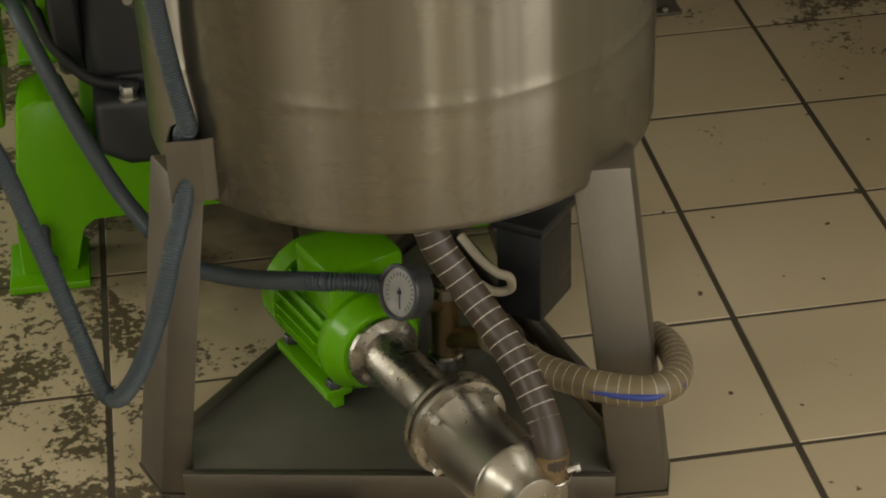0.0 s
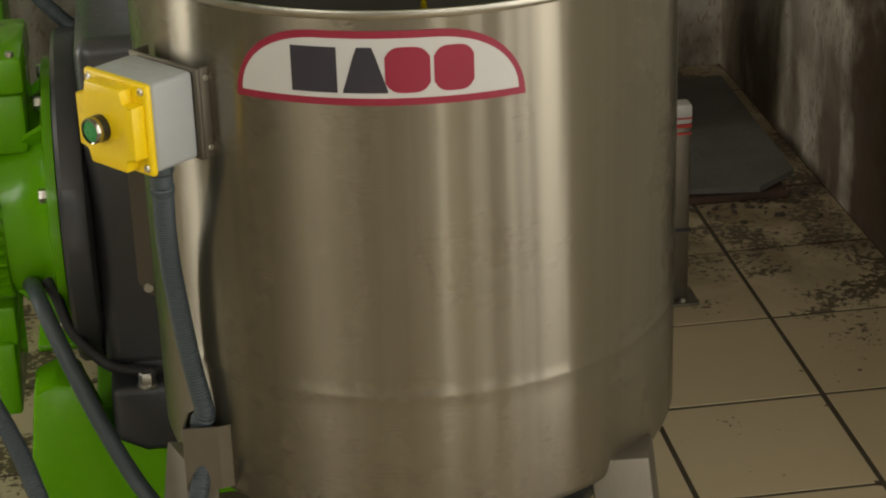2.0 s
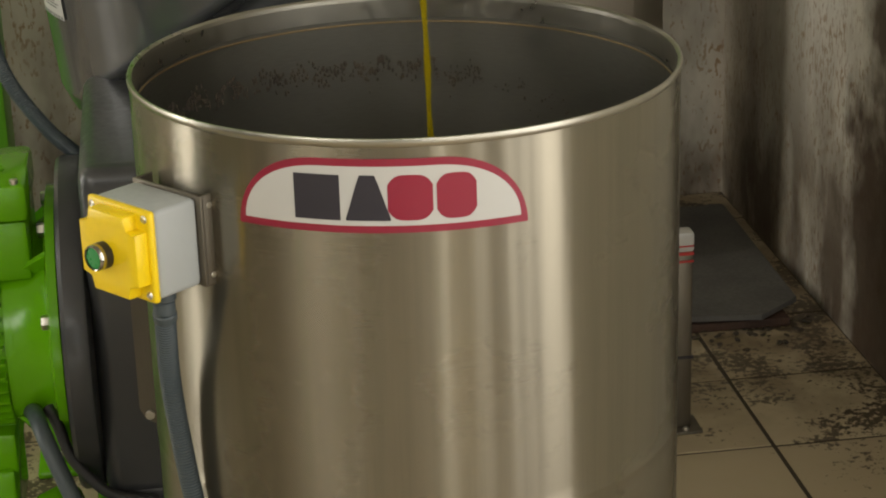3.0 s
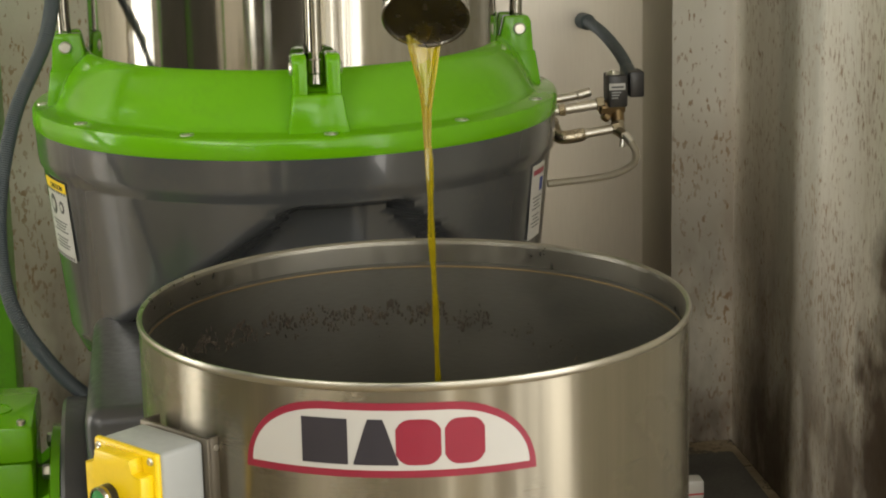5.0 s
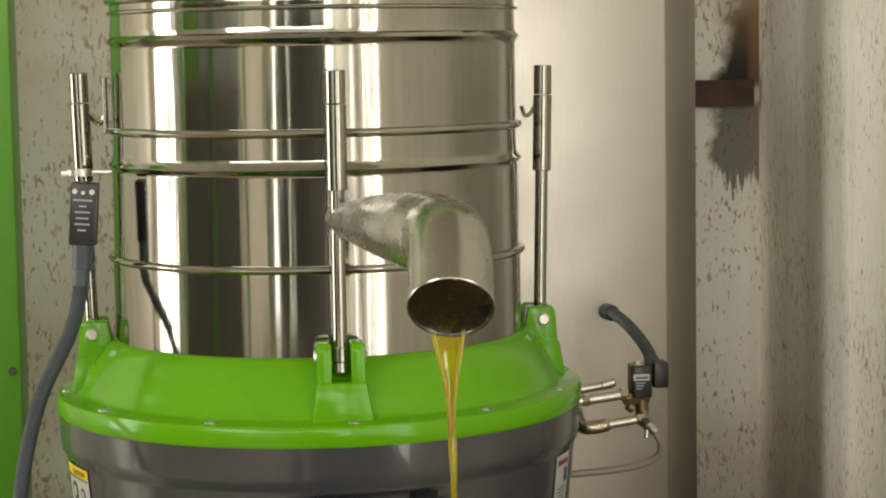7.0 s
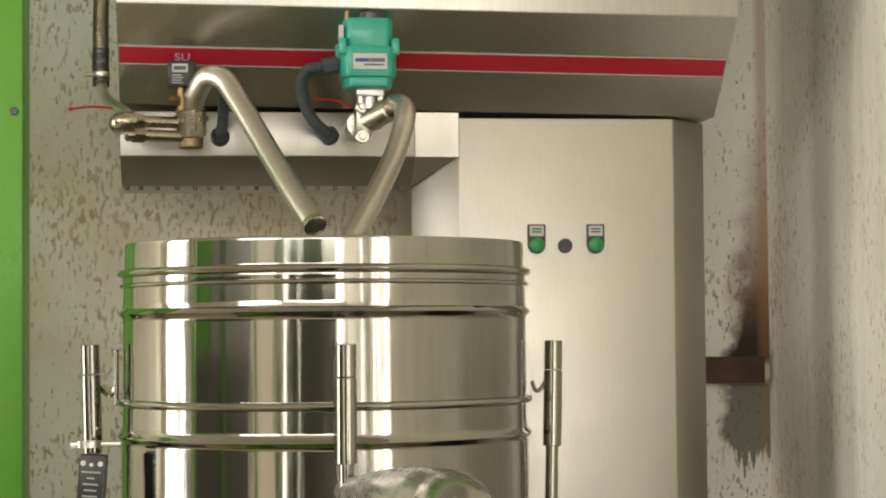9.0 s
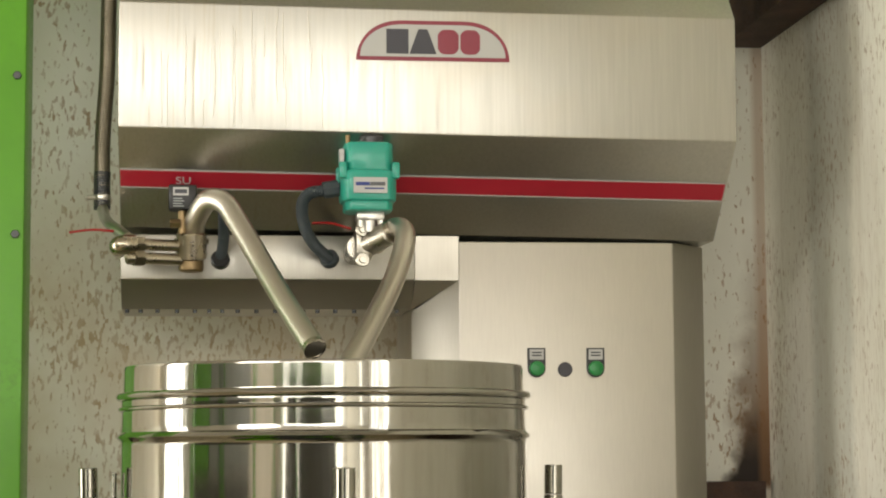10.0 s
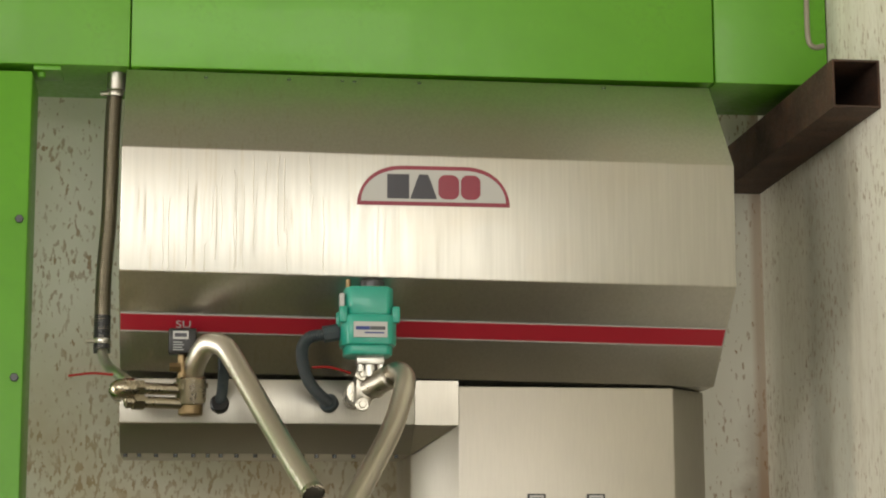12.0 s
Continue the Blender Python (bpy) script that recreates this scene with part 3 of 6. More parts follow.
    for a, b in ((-60.8, -51.8),):                      # folded clip that holds the conduit
        lo, hi = 0.436, 0.518
        q = [on_tank(a, 0, 0.001), on_tank(a + 0.6, 0, 0.020), on_tank((a + b) / 2 + 0.6, 0, 0.046), on_tank(b + 0.4, 0, 0.014), on_tank(b + 1.6, 0, 0.001)]
        rings = []
        for z, tilt in ((lo, -0.003), (hi, 0.003)):
            rings.append([Vector((p.x, p.y, z)) for p in q] + [Vector((p.x, p.y, z)) + (TC - p).xy.to_3d().normalized() * 0.003 for p in q[::-1]])
        part("conduit_clip", loft(rings), M["leg"], tank, "bent steel clip", smooth=0)
    return tank


tank = oil_tank()


def sticker(name, place, width, height, label, marks):
    """A half-oval sign: white field in a dark red border with four plain blocks; place(u, v, out) maps it onto its surface."""
    def col(u, inset):
        w, h = width / 2 - inset, height - inset
        t = abs(u) / w
        r = 0.62
        if t <= 1 - r:
            top = h
        else:
            k = min(1.0, (t - (1 - r)) / r)
            top = inset + (h - inset) * math.sqrt(max(0.0, 1 - k ** 2.3))
        return top
    root = thing(name, place(0, 0, 0), label, "sign")

    def field(inset, out, n=64):
        w = width / 2 - inset
        us = [w * math.sin(math.pi / 2 * i / n) for i in range(-n, n + 1)]
        return [(u, inset, max(col(u, inset), inset + 0.0008)) for u in us]
    part("border", sheet_on(place, field(0, 0), 0.0006), M["red"], root, "dark red printed border", smooth=0)
    part("panel", sheet_on(lambda u, v, o: place(u, v, o + 0.0004), field(height * 0.10, 0), 0.0006), M["white"], root, "white printed field", smooth=0)
    blocks = zip(marks[::2], marks[1::2], ("navy", "navy", "red", "red"), (0, 1, 2, 2))
    for u0, u1, m, kind in blocks:
        cols = []
        for i in range(13):
            f = i / 12
            u = (u0 + (u1 - u0) * f) * width
            lo, hi = height * 0.17, height * 0.785
            if kind == 1:
                hi = lo + (hi - lo) * max(0.05, min(1.0, 1.5 * (1 - abs(2 * f - 1)) + 0.04))
            if kind == 2:
                e = (hi - lo) * 0.22 * (abs(2 * f - 1) ** 4)
                lo, hi = lo + e, hi - e
            cols.append((u, lo, hi))
        part("mark", sheet_on(lambda u, v, o: place(u, v, o + 0.0008), cols, 0.0006), M[m], root, smooth=0)
    return root


sticker("tank_sign", lambda u, v, o: on_tank(-12.7 + math.degrees(u / TR), 0.935 + v, o + 0.0004), 0.318, 0.0810,
        "half-oval white sign with dark red border on the tank", (-0.285, -0.128, -0.110, 0.038, 0.030, 0.178, 0.190, 0.322))

# ---- the button box on the tank ----


def control_box():
    a = -58.5
    base = on_tank(a, 0.906)
    n = Vector((math.sin(radians(-50.5)), -math.cos(radians(-50.5)), 0))
    base = base + n * 0.004
    s = Vector((-n.y, n.x, 0))
    m = Matrix((( s.x, 0, n.x, base.x), (s.y, 0, n.y, base.y), (0, 1, 0, base.z), (0, 0, 0, 1)))   # x: along the wall, y: up, z: outward
    root = thing("control_box", base, "yellow and grey plastic button box with a green push button", "control box")
    put = lambda bm: moved(bm, m)
    part("bracket", put(join(box((-0.056, -0.052, 0.010), (0.056, 0.052, 0.014), 0.001), box((0.052, -0.052, -0.012), (0.056, 0.052, 0.010), 0.001), box((-0.056, -0.052, -0.012), (-0.052, 0.052, 0.010), 0.001))), M["leg"], root, "bent steel bracket")
    part("case", put(box((-0.050, -0.050, 0.014), (0.050, 0.050, 0.074), 0.006, 3)), M["lightgrey"], root, "light grey plastic case")
    c = 0.018
    o = [(-0.050, -0.050 + c), (-0.050 + c, -0.050 + c), (-0.050 + c, -0.050), (0.050 - c, -0.050), (0.050 - c, -0.050 + c), (0.050, -0.050 + c),
         (0.050, 0.050 - c), (0.050 - c, 0.050 - c), (0.050 - c, 0.050), (-0.050 + c, 0.050), (-0.050 + c, 0.050 - c), (-0.050, 0.050 - c)]
    lid = join(box((-0.052, -0.052, 0.073), (0.052, 0.052, 0.082), 0.004, 3), prism_z([(x * 0.93, y * 0.93) for x, y in o], 0.081, 0.099, 0.002))
    lid = part("lid", put(lid), M["yellow"], root, "yellow plastic lid with notched corners")
    for x in (-1, 1):
        for y in (-1, 1):
            part("screw", put(turned([(0.0048, 0), (0.0048, 0.0015), (0.003, 0.003), (0.0012, 0.0022)], (x * 0.043, y * 0.043, 0.081), (x * 0.043, y * 0.043, 0.09), 14)), M["zinc"], lid)
    b = part("button_collar", put(turned([(0.0150, 0), (0.0150, 0.010), (0.0140, 0.011)], (-0.006, -0.002, 0.098), (-0.006, -0.002, 0.2), 32)), M["black"], root, "black collar")
    part("bezel", put(turned([(0.0148, 0), (0.0148, 0.006), (0.0138, 0.008), (0.0122, 0.0075), (0.0118, 0.002)], (-0.006, -0.002, 0.108), (-0.006, -0.002, 0.2), 32)), M["polished"], b, "chrome bezel")
    part("button", put(turned([(0.0117, 0), (0.0117, 0.005), (0.0105, 0.006), (0.004, 0.0063)], (-0.006, -0.002, 0.109), (-0.006, -0.002, 0.2), 32)), M["green_lens"], b, "green push button")
    for x, y in ((0.059, 0.040), (0.059, -0.040)):
        part("rivet", put(turned([(0.004, 0), (0.003, 0.002)], (0.055, y, 0.002), (0.07, y, 0.002), 12)), M["zinc"], root)
    part("gland", put(join(rod((0.018, -0.050, 0.044), (0.018, -0.066, 0.044), 0.0145, 24, 0.002), rod((0.018, -0.066, 0.044), (0.018, -0.083, 0.044), 0.0125, 24, 0.002))), M["conduit"], root, "dark plastic conduit gland")
    return root, m


box_root, box_m = control_box()
gland = box_m @ Vector((0.018, -0.080, 0.044))

HOSE_DOWN = [gland, (-0.0218, 2.1162, 0.7362), (-0.0160, 2.1220, 0.6625), (-0.0074, 2.1177, 0.5916), (0.0032, 2.1054, 0.5306), (-0.0036, 2.1137, 0.5139), (-0.0048, 2.1050, 0.4731), (-0.0099, 2.0920, 0.4426), (-0.0185, 2.0750, 0.4188), (-0.0332, 2.0550, 0.3819), (-0.052, 2.040, 0.326), (-0.081, 2.040, 0.252), (-0.104, 2.045, 0.210),
             (-0.122, 2.055, 0.192), (-0.138, 2.070, 0.204), (-0.155, 2.090, 0.266), (-0.178, 2.140, 0.322), (-0.203, 2.190, 0.379), (-0.230, 2.250, 0.431), (-0.274, 2.340, 0.480)]
cond = thing("conduit_hose", HOSE_DOWN[0], "dark grey corrugated conduit hanging from the button box", "hose")
part("tube", tube(HOSE_DOWN, 0.0115, 16, 0.0006, 0.0036), M["conduit"], cond)
part("end_sleeve", rod(HOSE_DOWN[0], HOSE_DOWN[0].lerp(HOSE_DOWN[1], 0.12), 0.0135, 20, 0.0015), M["conduit"], cond, "smooth plastic end sleeve")

# ---- the pump under the tank ----
A0, AX = Vector((0.2180, 2.152, 0.150)), Vector((0.365, -0.931, 0)).normalized()


def on_pump(s, u=0.0, z=0.0):
    side = Vector((-AX.y, AX.x, 0))
    return A0 + AX * s + side * u + Vector((0, 0, z))


def pump():
    root = thing("pump", (A0.x, A0.y, 0.056), "green electric motor with a stainless pump head on the base sheet", "pump")
    q = lambda prof, s, seg=40: turned([(r, x) for r, x in prof], on_pump(s), on_pump(s + 1), seg)
    motor = part("motor", join(q([(0.058, 0), (0.062, 0.004), (0.062, 0.12), (0.058, 0.124)], -0.165), q([(0.06, 0), (0.070, 0.003), (0.073, 0.010), (0.073, 0.020), (0.066, 0.028), (0.060, 0.040), (0.054, 0.045)], -0.046),
                               q([(0.03, 0), (0.062, 0.004), (0.0735, 0.016), (0.0735, 0.050), (0.066, 0.052)], -0.214), moved(box((-0.05, -0.05, 0.04), (0.06, 0.05, 0.115), 0.008), Matrix.Translation(on_pump(-0.085)) @ Matrix.Rotation(radians(21), 4, "Z"))), M["green"], root, "green painted motor")
    for i in range(26):
        a = 2 * math.pi * i / 26
        if math.sin(a) < -0.75:
            continue
        b = box((-0.0014, 0.056, 0.0), (0.0014, 0.072, 0.112), 0.0)
        part("fin", moved(b, along(on_pump(-0.160), on_pump(1)) @ Matrix.Rotation(a, 4, 'Z')), M["green"], motor, smooth=0)
    side = Vector((-AX.y, AX.x, 0))
    for sgn in (-1, 1):
        m = Matrix(((AX.x, side.x, 0, 0), (AX.y, side.y, 0, 0), (0, 0, 1, 0), (0, 0, 0, 1)))
        b = join(box((-0.182, sgn * 0.046 - 0.020, -0.080), (-0.034, sgn * 0.046 + 0.020, -0.064), 0.004), box((-0.170, sgn * 0.040 - 0.008, -0.108), (-0.050, sgn * 0.040 + 0.008, -0.079), 0.003), box((-0.17, sgn * 0.036 - 0.006, -0.066), (-0.035, sgn * 0.036 + 0.006, -0.03), 0.003))
        foot = part("foot", moved(b, Matrix.Translation(A0) @ m), M["green"], root)
        for s in (-0.166, -0.042):
            p = on_pump(s, sgn * 0.050, -0.064)
            part("bolt", hexhead(p, p + Vector((0, 0, 1)), 0.011, 0.012), M["gear"], foot)
    tb = part("terminal_box", moved(box((-0.034, -0.05, -0.07), (0.034, 0.05, 0.07), 0.006), Matrix.Translation((0.452, 2.305, 0.165)) @ Matrix.Rotation(radians(-38), 4, "Z")), M["black"], root, "black plastic terminal box")
    part("box_lid", moved(box((-0.040, -0.056, 0.068), (0.040, 0.056, 0.084), 0.004), Matrix.Translation((0.452, 2.305, 0.165)) @ Matrix.Rotation(radians(-38), 4, "Z")), M["black"], tb)
    part("neck", q([(0.046, 0), (0.050, 0.003), (0.050, 0.010), (0.034, 0.013), (0.0335, 0.165), (0.038, 0.172)], 0.0), M["pumpsteel"], root, "stainless pump neck")
    part("flange", q([(0.058, 0), (0.0655, 0.003), (0.0670, 0.008), (0.0655, 0.013), (0.060, 0.014), (0.060, 0.018), (0.0655, 0.019), (0.0670, 0.024), (0.0650, 0.029), (0.050, 0.031)], 0.172, 56), M["pumpsteel"], root, "clamped stainless flange")
    part("pump_head", q([(0.050, 0), (0.0525, 0.004), (0.0525, 0.118), (0.0535, 0.120), (0.0535, 0.123), (0.051, 0.128), (0.046, 0.138), (0.037, 0.148), (0.032, 0.158), (0.0305, 0.168), (0.026, 0.170)], 0.200, 56), M["pumpsteel"], root, "polished stainless pump head")
    for k in range(4):
        a = radians(45 + 90 * k)
        p = on_pump(0.194, 0.061 * math.cos(a), 0.054 * math.sin(a))
        part("clamp_bolt", join(rod(p, p + AX * 0.02, 0.003, 8), hexhead(p + AX * 0.018, p + AX, 0.006, 0.006)), M["zinc"], root)
        p = on_pump(0.010, 0.042 * math.cos(a), 0.036 * math.sin(a))
        part("neck_bolt", hexhead(p, p + AX, 0.005, 0.006), M["zinc"], root)
    port = Vector((0.379, 1.850, 0.145))
    part("outlet_port", join(rod(port - Vector((0, 0, 0.03)), port + Vector((0, 0.0, 0.020)), 0.0215, 24, 0.002), rod(port + Vector((0, 0, 0.006)), port + Vector((0, 0, 0.012)), 0.0255, 24, 0.001), rod(on_pump(0.345, 0, 0), port - Vector((0.004, 0, 0.006)), 0.019, 20)), M["satin"], root, "stainless hose port")
    return port


port = pump()
H1 = [port + Vector((0, 0, 0.010)), port + Vector((0.001, 0.004, 0.045)), (0.374, 1.888, 0.225), (0.350, 1.940, 0.275), (0.313, 1.995, 0.325), (0.281, 2.030, 0.375), (0.268, 2.05, 0.418)]
hose = thing("suction_hose", H1[0], "brown oil-filled hose with a steel wire coil", "hose")
part("tube", tube(H1, 0.0205, 20), M["hose_brown"], hose)
tagged(part("wire_coil", coil(H1[1:], 0.0203, 0.0006, 0.0165), M["wire"], hose, "steel wire rings"), kind="stuff")
part("clamp", turned([(0.0222, 0), (0.0222, 0.032), (0.021, 0.033)], H1[0], H1[1], 28), M["brass"], hose, "worn yellow printed hose cuff")
part("clamp_screw", join(rod(H1[0] + Vector((0.018, -0.012, 0.012)), H1[0] + Vector((0.030, -0.012, 0.016)), 0.004, 10), hexhead(H1[0] + Vector((0.027, -0.012, 0.015)), H1[0] + Vector((0.06, -0.012, 0.02)), 0.006, 0.006)), M["zinc"], hose)

H2 = [(0.359, 2.130, 0.165), (0.377, 2.083, 0.175), (0.399, 2.027, 0.185), (0.427, 1.990, 0.190), (0.456, 1.962, 0.193), (0.490, 1.942, 0.195), (0.523, 1.934, 0.195), (0.552, 1.951, 0.192), (0.570, 1.990, 0.186), (0.574, 2.045, 0.176), (0.567, 2.089, 0.165)]
hose = thing("delivery_hose", H2[0], "cloudy yellowish hose with a blue stripe and wire coil", "hose")
part("tube", tube(H2, 0.0195, 20), M["hose_clear"], hose)
tagged(part("wire_coil", coil(H2, 0.0193, 0.0004, 0.012), M["wire"], hose, "steel wire rings"), kind="stuff")
part("stripe", tube([Vector(p) + Vector((-0.002, -0.0165, 0.0035)) for p in H2[1:7]] + [Vector(H2[7]) + Vector((0.010, -0.012, 0.0035))], 0.0050, 8), M["blue"], hose, "blue printed stripe")
tee = thing("pipe_tee", (0.325, 2.235, 0.056), "small stainless and brass pipe tee behind the gauge", "pipe fitting")
part("body", join(rod((0.316, 2.235, 0.070), (0.316, 2.235, 0.185), 0.019, 24, 0.002), rod((0.316, 2.235, 0.10), (0.385, 2.165, 0.135), 0.016, 20, 0.002)), M["brass"], tee, "dirty brass tee")
for z in (0.058, 0.170):
    part("collar", rod((0.316, 2.235, z), (0.316, 2.235, z + 0.021), 0.025, 28, 0.003), M["satin"], tee, "stainless collar")
part("hose_clip", turned([(0.0225, 0), (0.0225, 0.014), (0.021, 0.015)], (0.368, 2.178, 0.138), (0.395, 2.150, 0.146), 24), M["zinc"], tee, "worm-drive hose clip")
lone("wire_loop", tube([(0.345, 2.27, 0.235), (0.365, 2.24, 0.215), (0.385, 2.225, 0.200), (0.402, 2.225, 0.190), (0.405, 2.235, 0.165), (0.385, 2.24, 0.160), (0.365, 2.245, 0.172)], 0.0062, 10), M["ptfe"], "cream sleeved wires looping beside the terminal box", "cable")

gc, gn = Vector((0.244, 2.120, 0.256)), Vector((-0.79, -0.50, 0.33)).normalized()
gauge = thing("pressure_gauge", gc, "round pressure gauge with a dark rim and grey dial", "gauge")
part("case", turned([(0.033, -0.026), (0.0355, -0.022), (0.0355, 0.0), (0.0368, 0.003), (0.0355, 0.006), (0.0318, 0.006), (0.031, 0.001)], gc, gc + gn, 40), M["gear"], gauge, "dark case with a rounded rim")
part("dial", turned([(0.0315, -0.001), (0.0315, 0.0012)], gc, gc + gn, 40), M["dial"], gauge, "grey dial")
gm = along(gc, gc + gn)
tick = None
for i in range(19):
    a = radians(-135 + 15 * i)
    b = moved(box((-0.0005, 0.0205, 0.0013), (0.0005, 0.0255, 0.0017)), gm @ Matrix.Rotation(a, 4, 'Z'))
    tick = b if tick is None else join(tick, b)
part("scale_marks", tick, M["navy"], gauge, "dark scale marks", smooth=0)
part("needle", join(moved(box((-0.0008, -0.006, 0.002), (0.0008, 0.021, 0.0026)), gm @ Matrix.Rotation(radians(200), 4, 'Z')), moved(rod((0, 0, 0.0015), (0, 0, 0.004), 0.003, 14), gm)), M["navy"], gauge, "dark needle", smooth=0)
part("stem", rod(gc - gn * 0.024 + Vector((0, 0, -0.02)), (0.310, 2.235, 0.150), 0.008, 14), M["brass"], gauge)
# ---- the separator ----
SC = Vector((0.2215, 3.40, 0))


def on_sep(angle, r, z):
    a = radians(angle)
    return Vector((SC.x + r * math.sin(a), SC.y - r * math.cos(a), z))


def separator():
    sep = thing("centrifugal_separator", (SC.x, SC.y, 0), "vertical centrifugal oil separator with polished drum, green cover and grey housing", "separator")
    c = (SC.x, SC.y, 0)
    # base casting and drive
    arch = [(-0.268, 0.0), (-0.180, 0.0), (-0.172, 0.086), (-0.150, 0.104), (0.50, 0.104), (0.50, 0.180), (-0.085, 0.180), (-0.150, 0.215), (-0.172, 0.300), (-0.205, 0.305), (-0.238, 0.29), (-0.262, 0.10)]
    for y0, y1 in ((2.650, 2.745), (3.42, 3.51)):
        b = loft([[(x, y0, z) for x, z in arch], [(x, y1, z) for x, z in arch]])
        bmesh.ops.bevel(b, geom=b.edges[:], offset=0.006, segments=2, affect='EDGES', profile=0.5)
        rail = part("base_rail", b, M["green"], sep, "green painted base casting")
        part("foot_pad", box((-0.285, y0 - 0.035, 0.0), (-0.165, y1, 0.014), 0.004), M["green"], rail)
    part("base_slab", box((-0.16, 2.745, 0.12), (0.50, 3.42, 0.178), 0.006), M["green"], sep)
    part("right_foot", box((0.42, 2.66, 0.0), (0.49, 2.74, 0.104), 0.005), M["green"], sep)
    for p in ((-0.222, 2.632), (-0.19, 2.80)):
        part("levelling_bolt", join(rod((p[0], p[1], 0.012), (p[0], p[1], 0.105), 0.0075, 14, 0.001), hexhead((p[0], p[1], 0.040), (p[0], p[1], 1), 0.014, 0.012), hexhead((p[0], p[1], 0.092), (p[0], p[1], 1), 0.009, 0.010)), M["gear"], sep)
    gear = part("gear_housing", join(box((-0.132, 2.685, 0.30), (0.46, 3.20, 0.804), 0.025, 4), box((-0.128, 2.655, 0.178), (0.46, 3.22, 0.285), 0.012, 3), box((-0.10, 2.69, 0.28), (0.45, 3.15, 0.32), 0.01)), M["gear"], sep, "dark grey gear housing")
    part("cover_plate", prism_xz([(-0.074, 0.445), (-0.066, 0.428), (-0.052, 0.420), (0.15, 0.420), (0.15, 0.64), (-0.074, 0.64)], 2.677, 2.686), M["leg"], gear, "stainless cover plate")
    for x, z in ((-0.060, 0.435), (0.10, 0.435)):
        part("screw", rod((x, 2.677, z), (x, 2.672, z), 0.007, 16, 0.001), M["zinc"], gear)
    for x, y in ((-0.075, 2.668), (0.10, 2.668)):
        part("housing_bolt", join(rod((x, y, 0.283), (x, y, 0.287), 0.015, 20), hexhead((x, y, 0.287), (x, y, 1), 0.0125, 0.018)), M["zinc"], gear)
    mc = Vector((-0.15, 2.90, 0.497))
    ax = lambda prof, x, seg=56: turned(prof, (x, mc.y, mc.z), (x - 1, mc.y, mc.z), seg)
    part("drive_disc", ax([(0.235, 0), (0.250, 0.006), (0.252, 0.012), (0.252, 0.036), (0.248, 0.042), (0.20, 0.044)], -0.130, 80), M["gear"], sep, "dark grey round drive flange")
    mot = part("motor", join(ax([(0.20, 0), (0.212, 0.002), (0.213, 0.015), (0.20, 0.018), (0.165, 0.022), (0.148, 0.045), (0.142, 0.075), (0.140, 0.085)], -0.174, 72), ax([(0.128, 0), (0.128, 0.34), (0.12, 0.35)], -0.25), ax([(0.14, 0), (0.15, 0.01), (0.15, 0.07), (0.13, 0.09)], -0.585)), M["green"], sep, "green finned electric motor")
    for i in range(40):
        a = 2 * math.pi * i / 40
        f = box((-0.0022, 0.124, 0), (0.0022, 0.147, 0.315), 0)
        part("fin", moved(f, along((-0.262, mc.y, mc.z), (-1.262, mc.y, mc.z)) @ Matrix.Rotation(a, 4, 'Z')), M["green"], mot, smooth=0)
    for i in range(8):
        a = radians(22.5 + 45 * i)
        y, z = mc.y + 0.190 * math.cos(a), mc.z + 0.190 * math.sin(a)
        part("flange_bolt", hexhead((-0.190, y, z), (-1, y, z), 0.011, 0.012), M["zinc"], mot)
    for a in (50, 130, 230, 310):
        f = loft([[(-0.19, 0, 0.150), (-0.19, 0, 0.205), (-0.255, 0, 0.143)], [(-0.19, 0.008, 0.150), (-0.19, 0.008, 0.205), (-0.255, 0.008, 0.143)]])
        part("web", moved(f, Matrix.Translation((0, mc.y, mc.z)) @ Matrix.Rotation(radians(a - 90), 4, 'X')), M["green"], mot, smooth=0)
    tb = part("terminal_box", join(box((-0.40, 2.79, 0.610), (-0.212, 2.98, 0.700), 0.008), box((-0.395, 2.785, 0.700), (-0.208, 2.985, 0.756), 0.010)), M["green"], mot, "green terminal box")
    for x in (-0.225, -0.385):
        part("lid_screw", rod((x, 2.798, 0.752), (x, 2.798, 0.762), 0.006, 12, 0.001), M["zinc"], tb)
    part("lid_ring", join(lathe([(0.028, 0), (0.028, 0.003), (0.025, 0.003), (0.025, 0)], (-0.27, 2.87, 0.755), 32)), M["green"], tb)
    part("motor_foot", join(box((-0.50, 2.80, 0.30), (-0.262, 3.0, 0.365), 0.006), box((-0.300, 2.79, 0.19), (-0.268, 3.01, 0.31), 0.006)), M["green"], mot)
    # bowl housing and cover
    prof = [(0.10, 0.675), (0.26, 0.68), (0.345, 0.692), (0.382, 0.715), (0.398, 0.750)] + [(0.398 + 0.0285 * f / 48, 0.750 + 0.268 * f / 48) for f in range(1, 49)] + [(0.4325, 1.027), (0.434, 1.040), (0.436, 1.086)]
    seg, rings = 160, []
    for r, z in prof:
        ring = []
        for k in range(seg):
            a = 360.0 * k / seg - 180.0
            d = abs(a - 6.0)
            edge = 1.012 - 0.31 * max(0.0, (d - 12.0) / 72.0) ** 0.85 if d < 95 else 0.0   # an arched undercut at the front
            t = min(1.0, max(0.0, (edge - z) / (0.022 + 0.045 * min(1.0, max(0.0, (d - 12.0) / 72.0)))))
            rr = r - 0.068 * t * t * (3 - 2 * t) * (1.0 if z < 1.02 else 0.0)
            ring.append(on_sep(a, max(rr, 0.05), z))
        rings.append(ring)
    part("housing", loft(rings, caps=False), M["grey"], sep, "glossy dark grey bowl housing with an arched undercut", smooth=50)
    part("pedestal", lathe([(0.22, 0.178), (0.22, 0.70)], c, 64, True), M["gear"], sep)
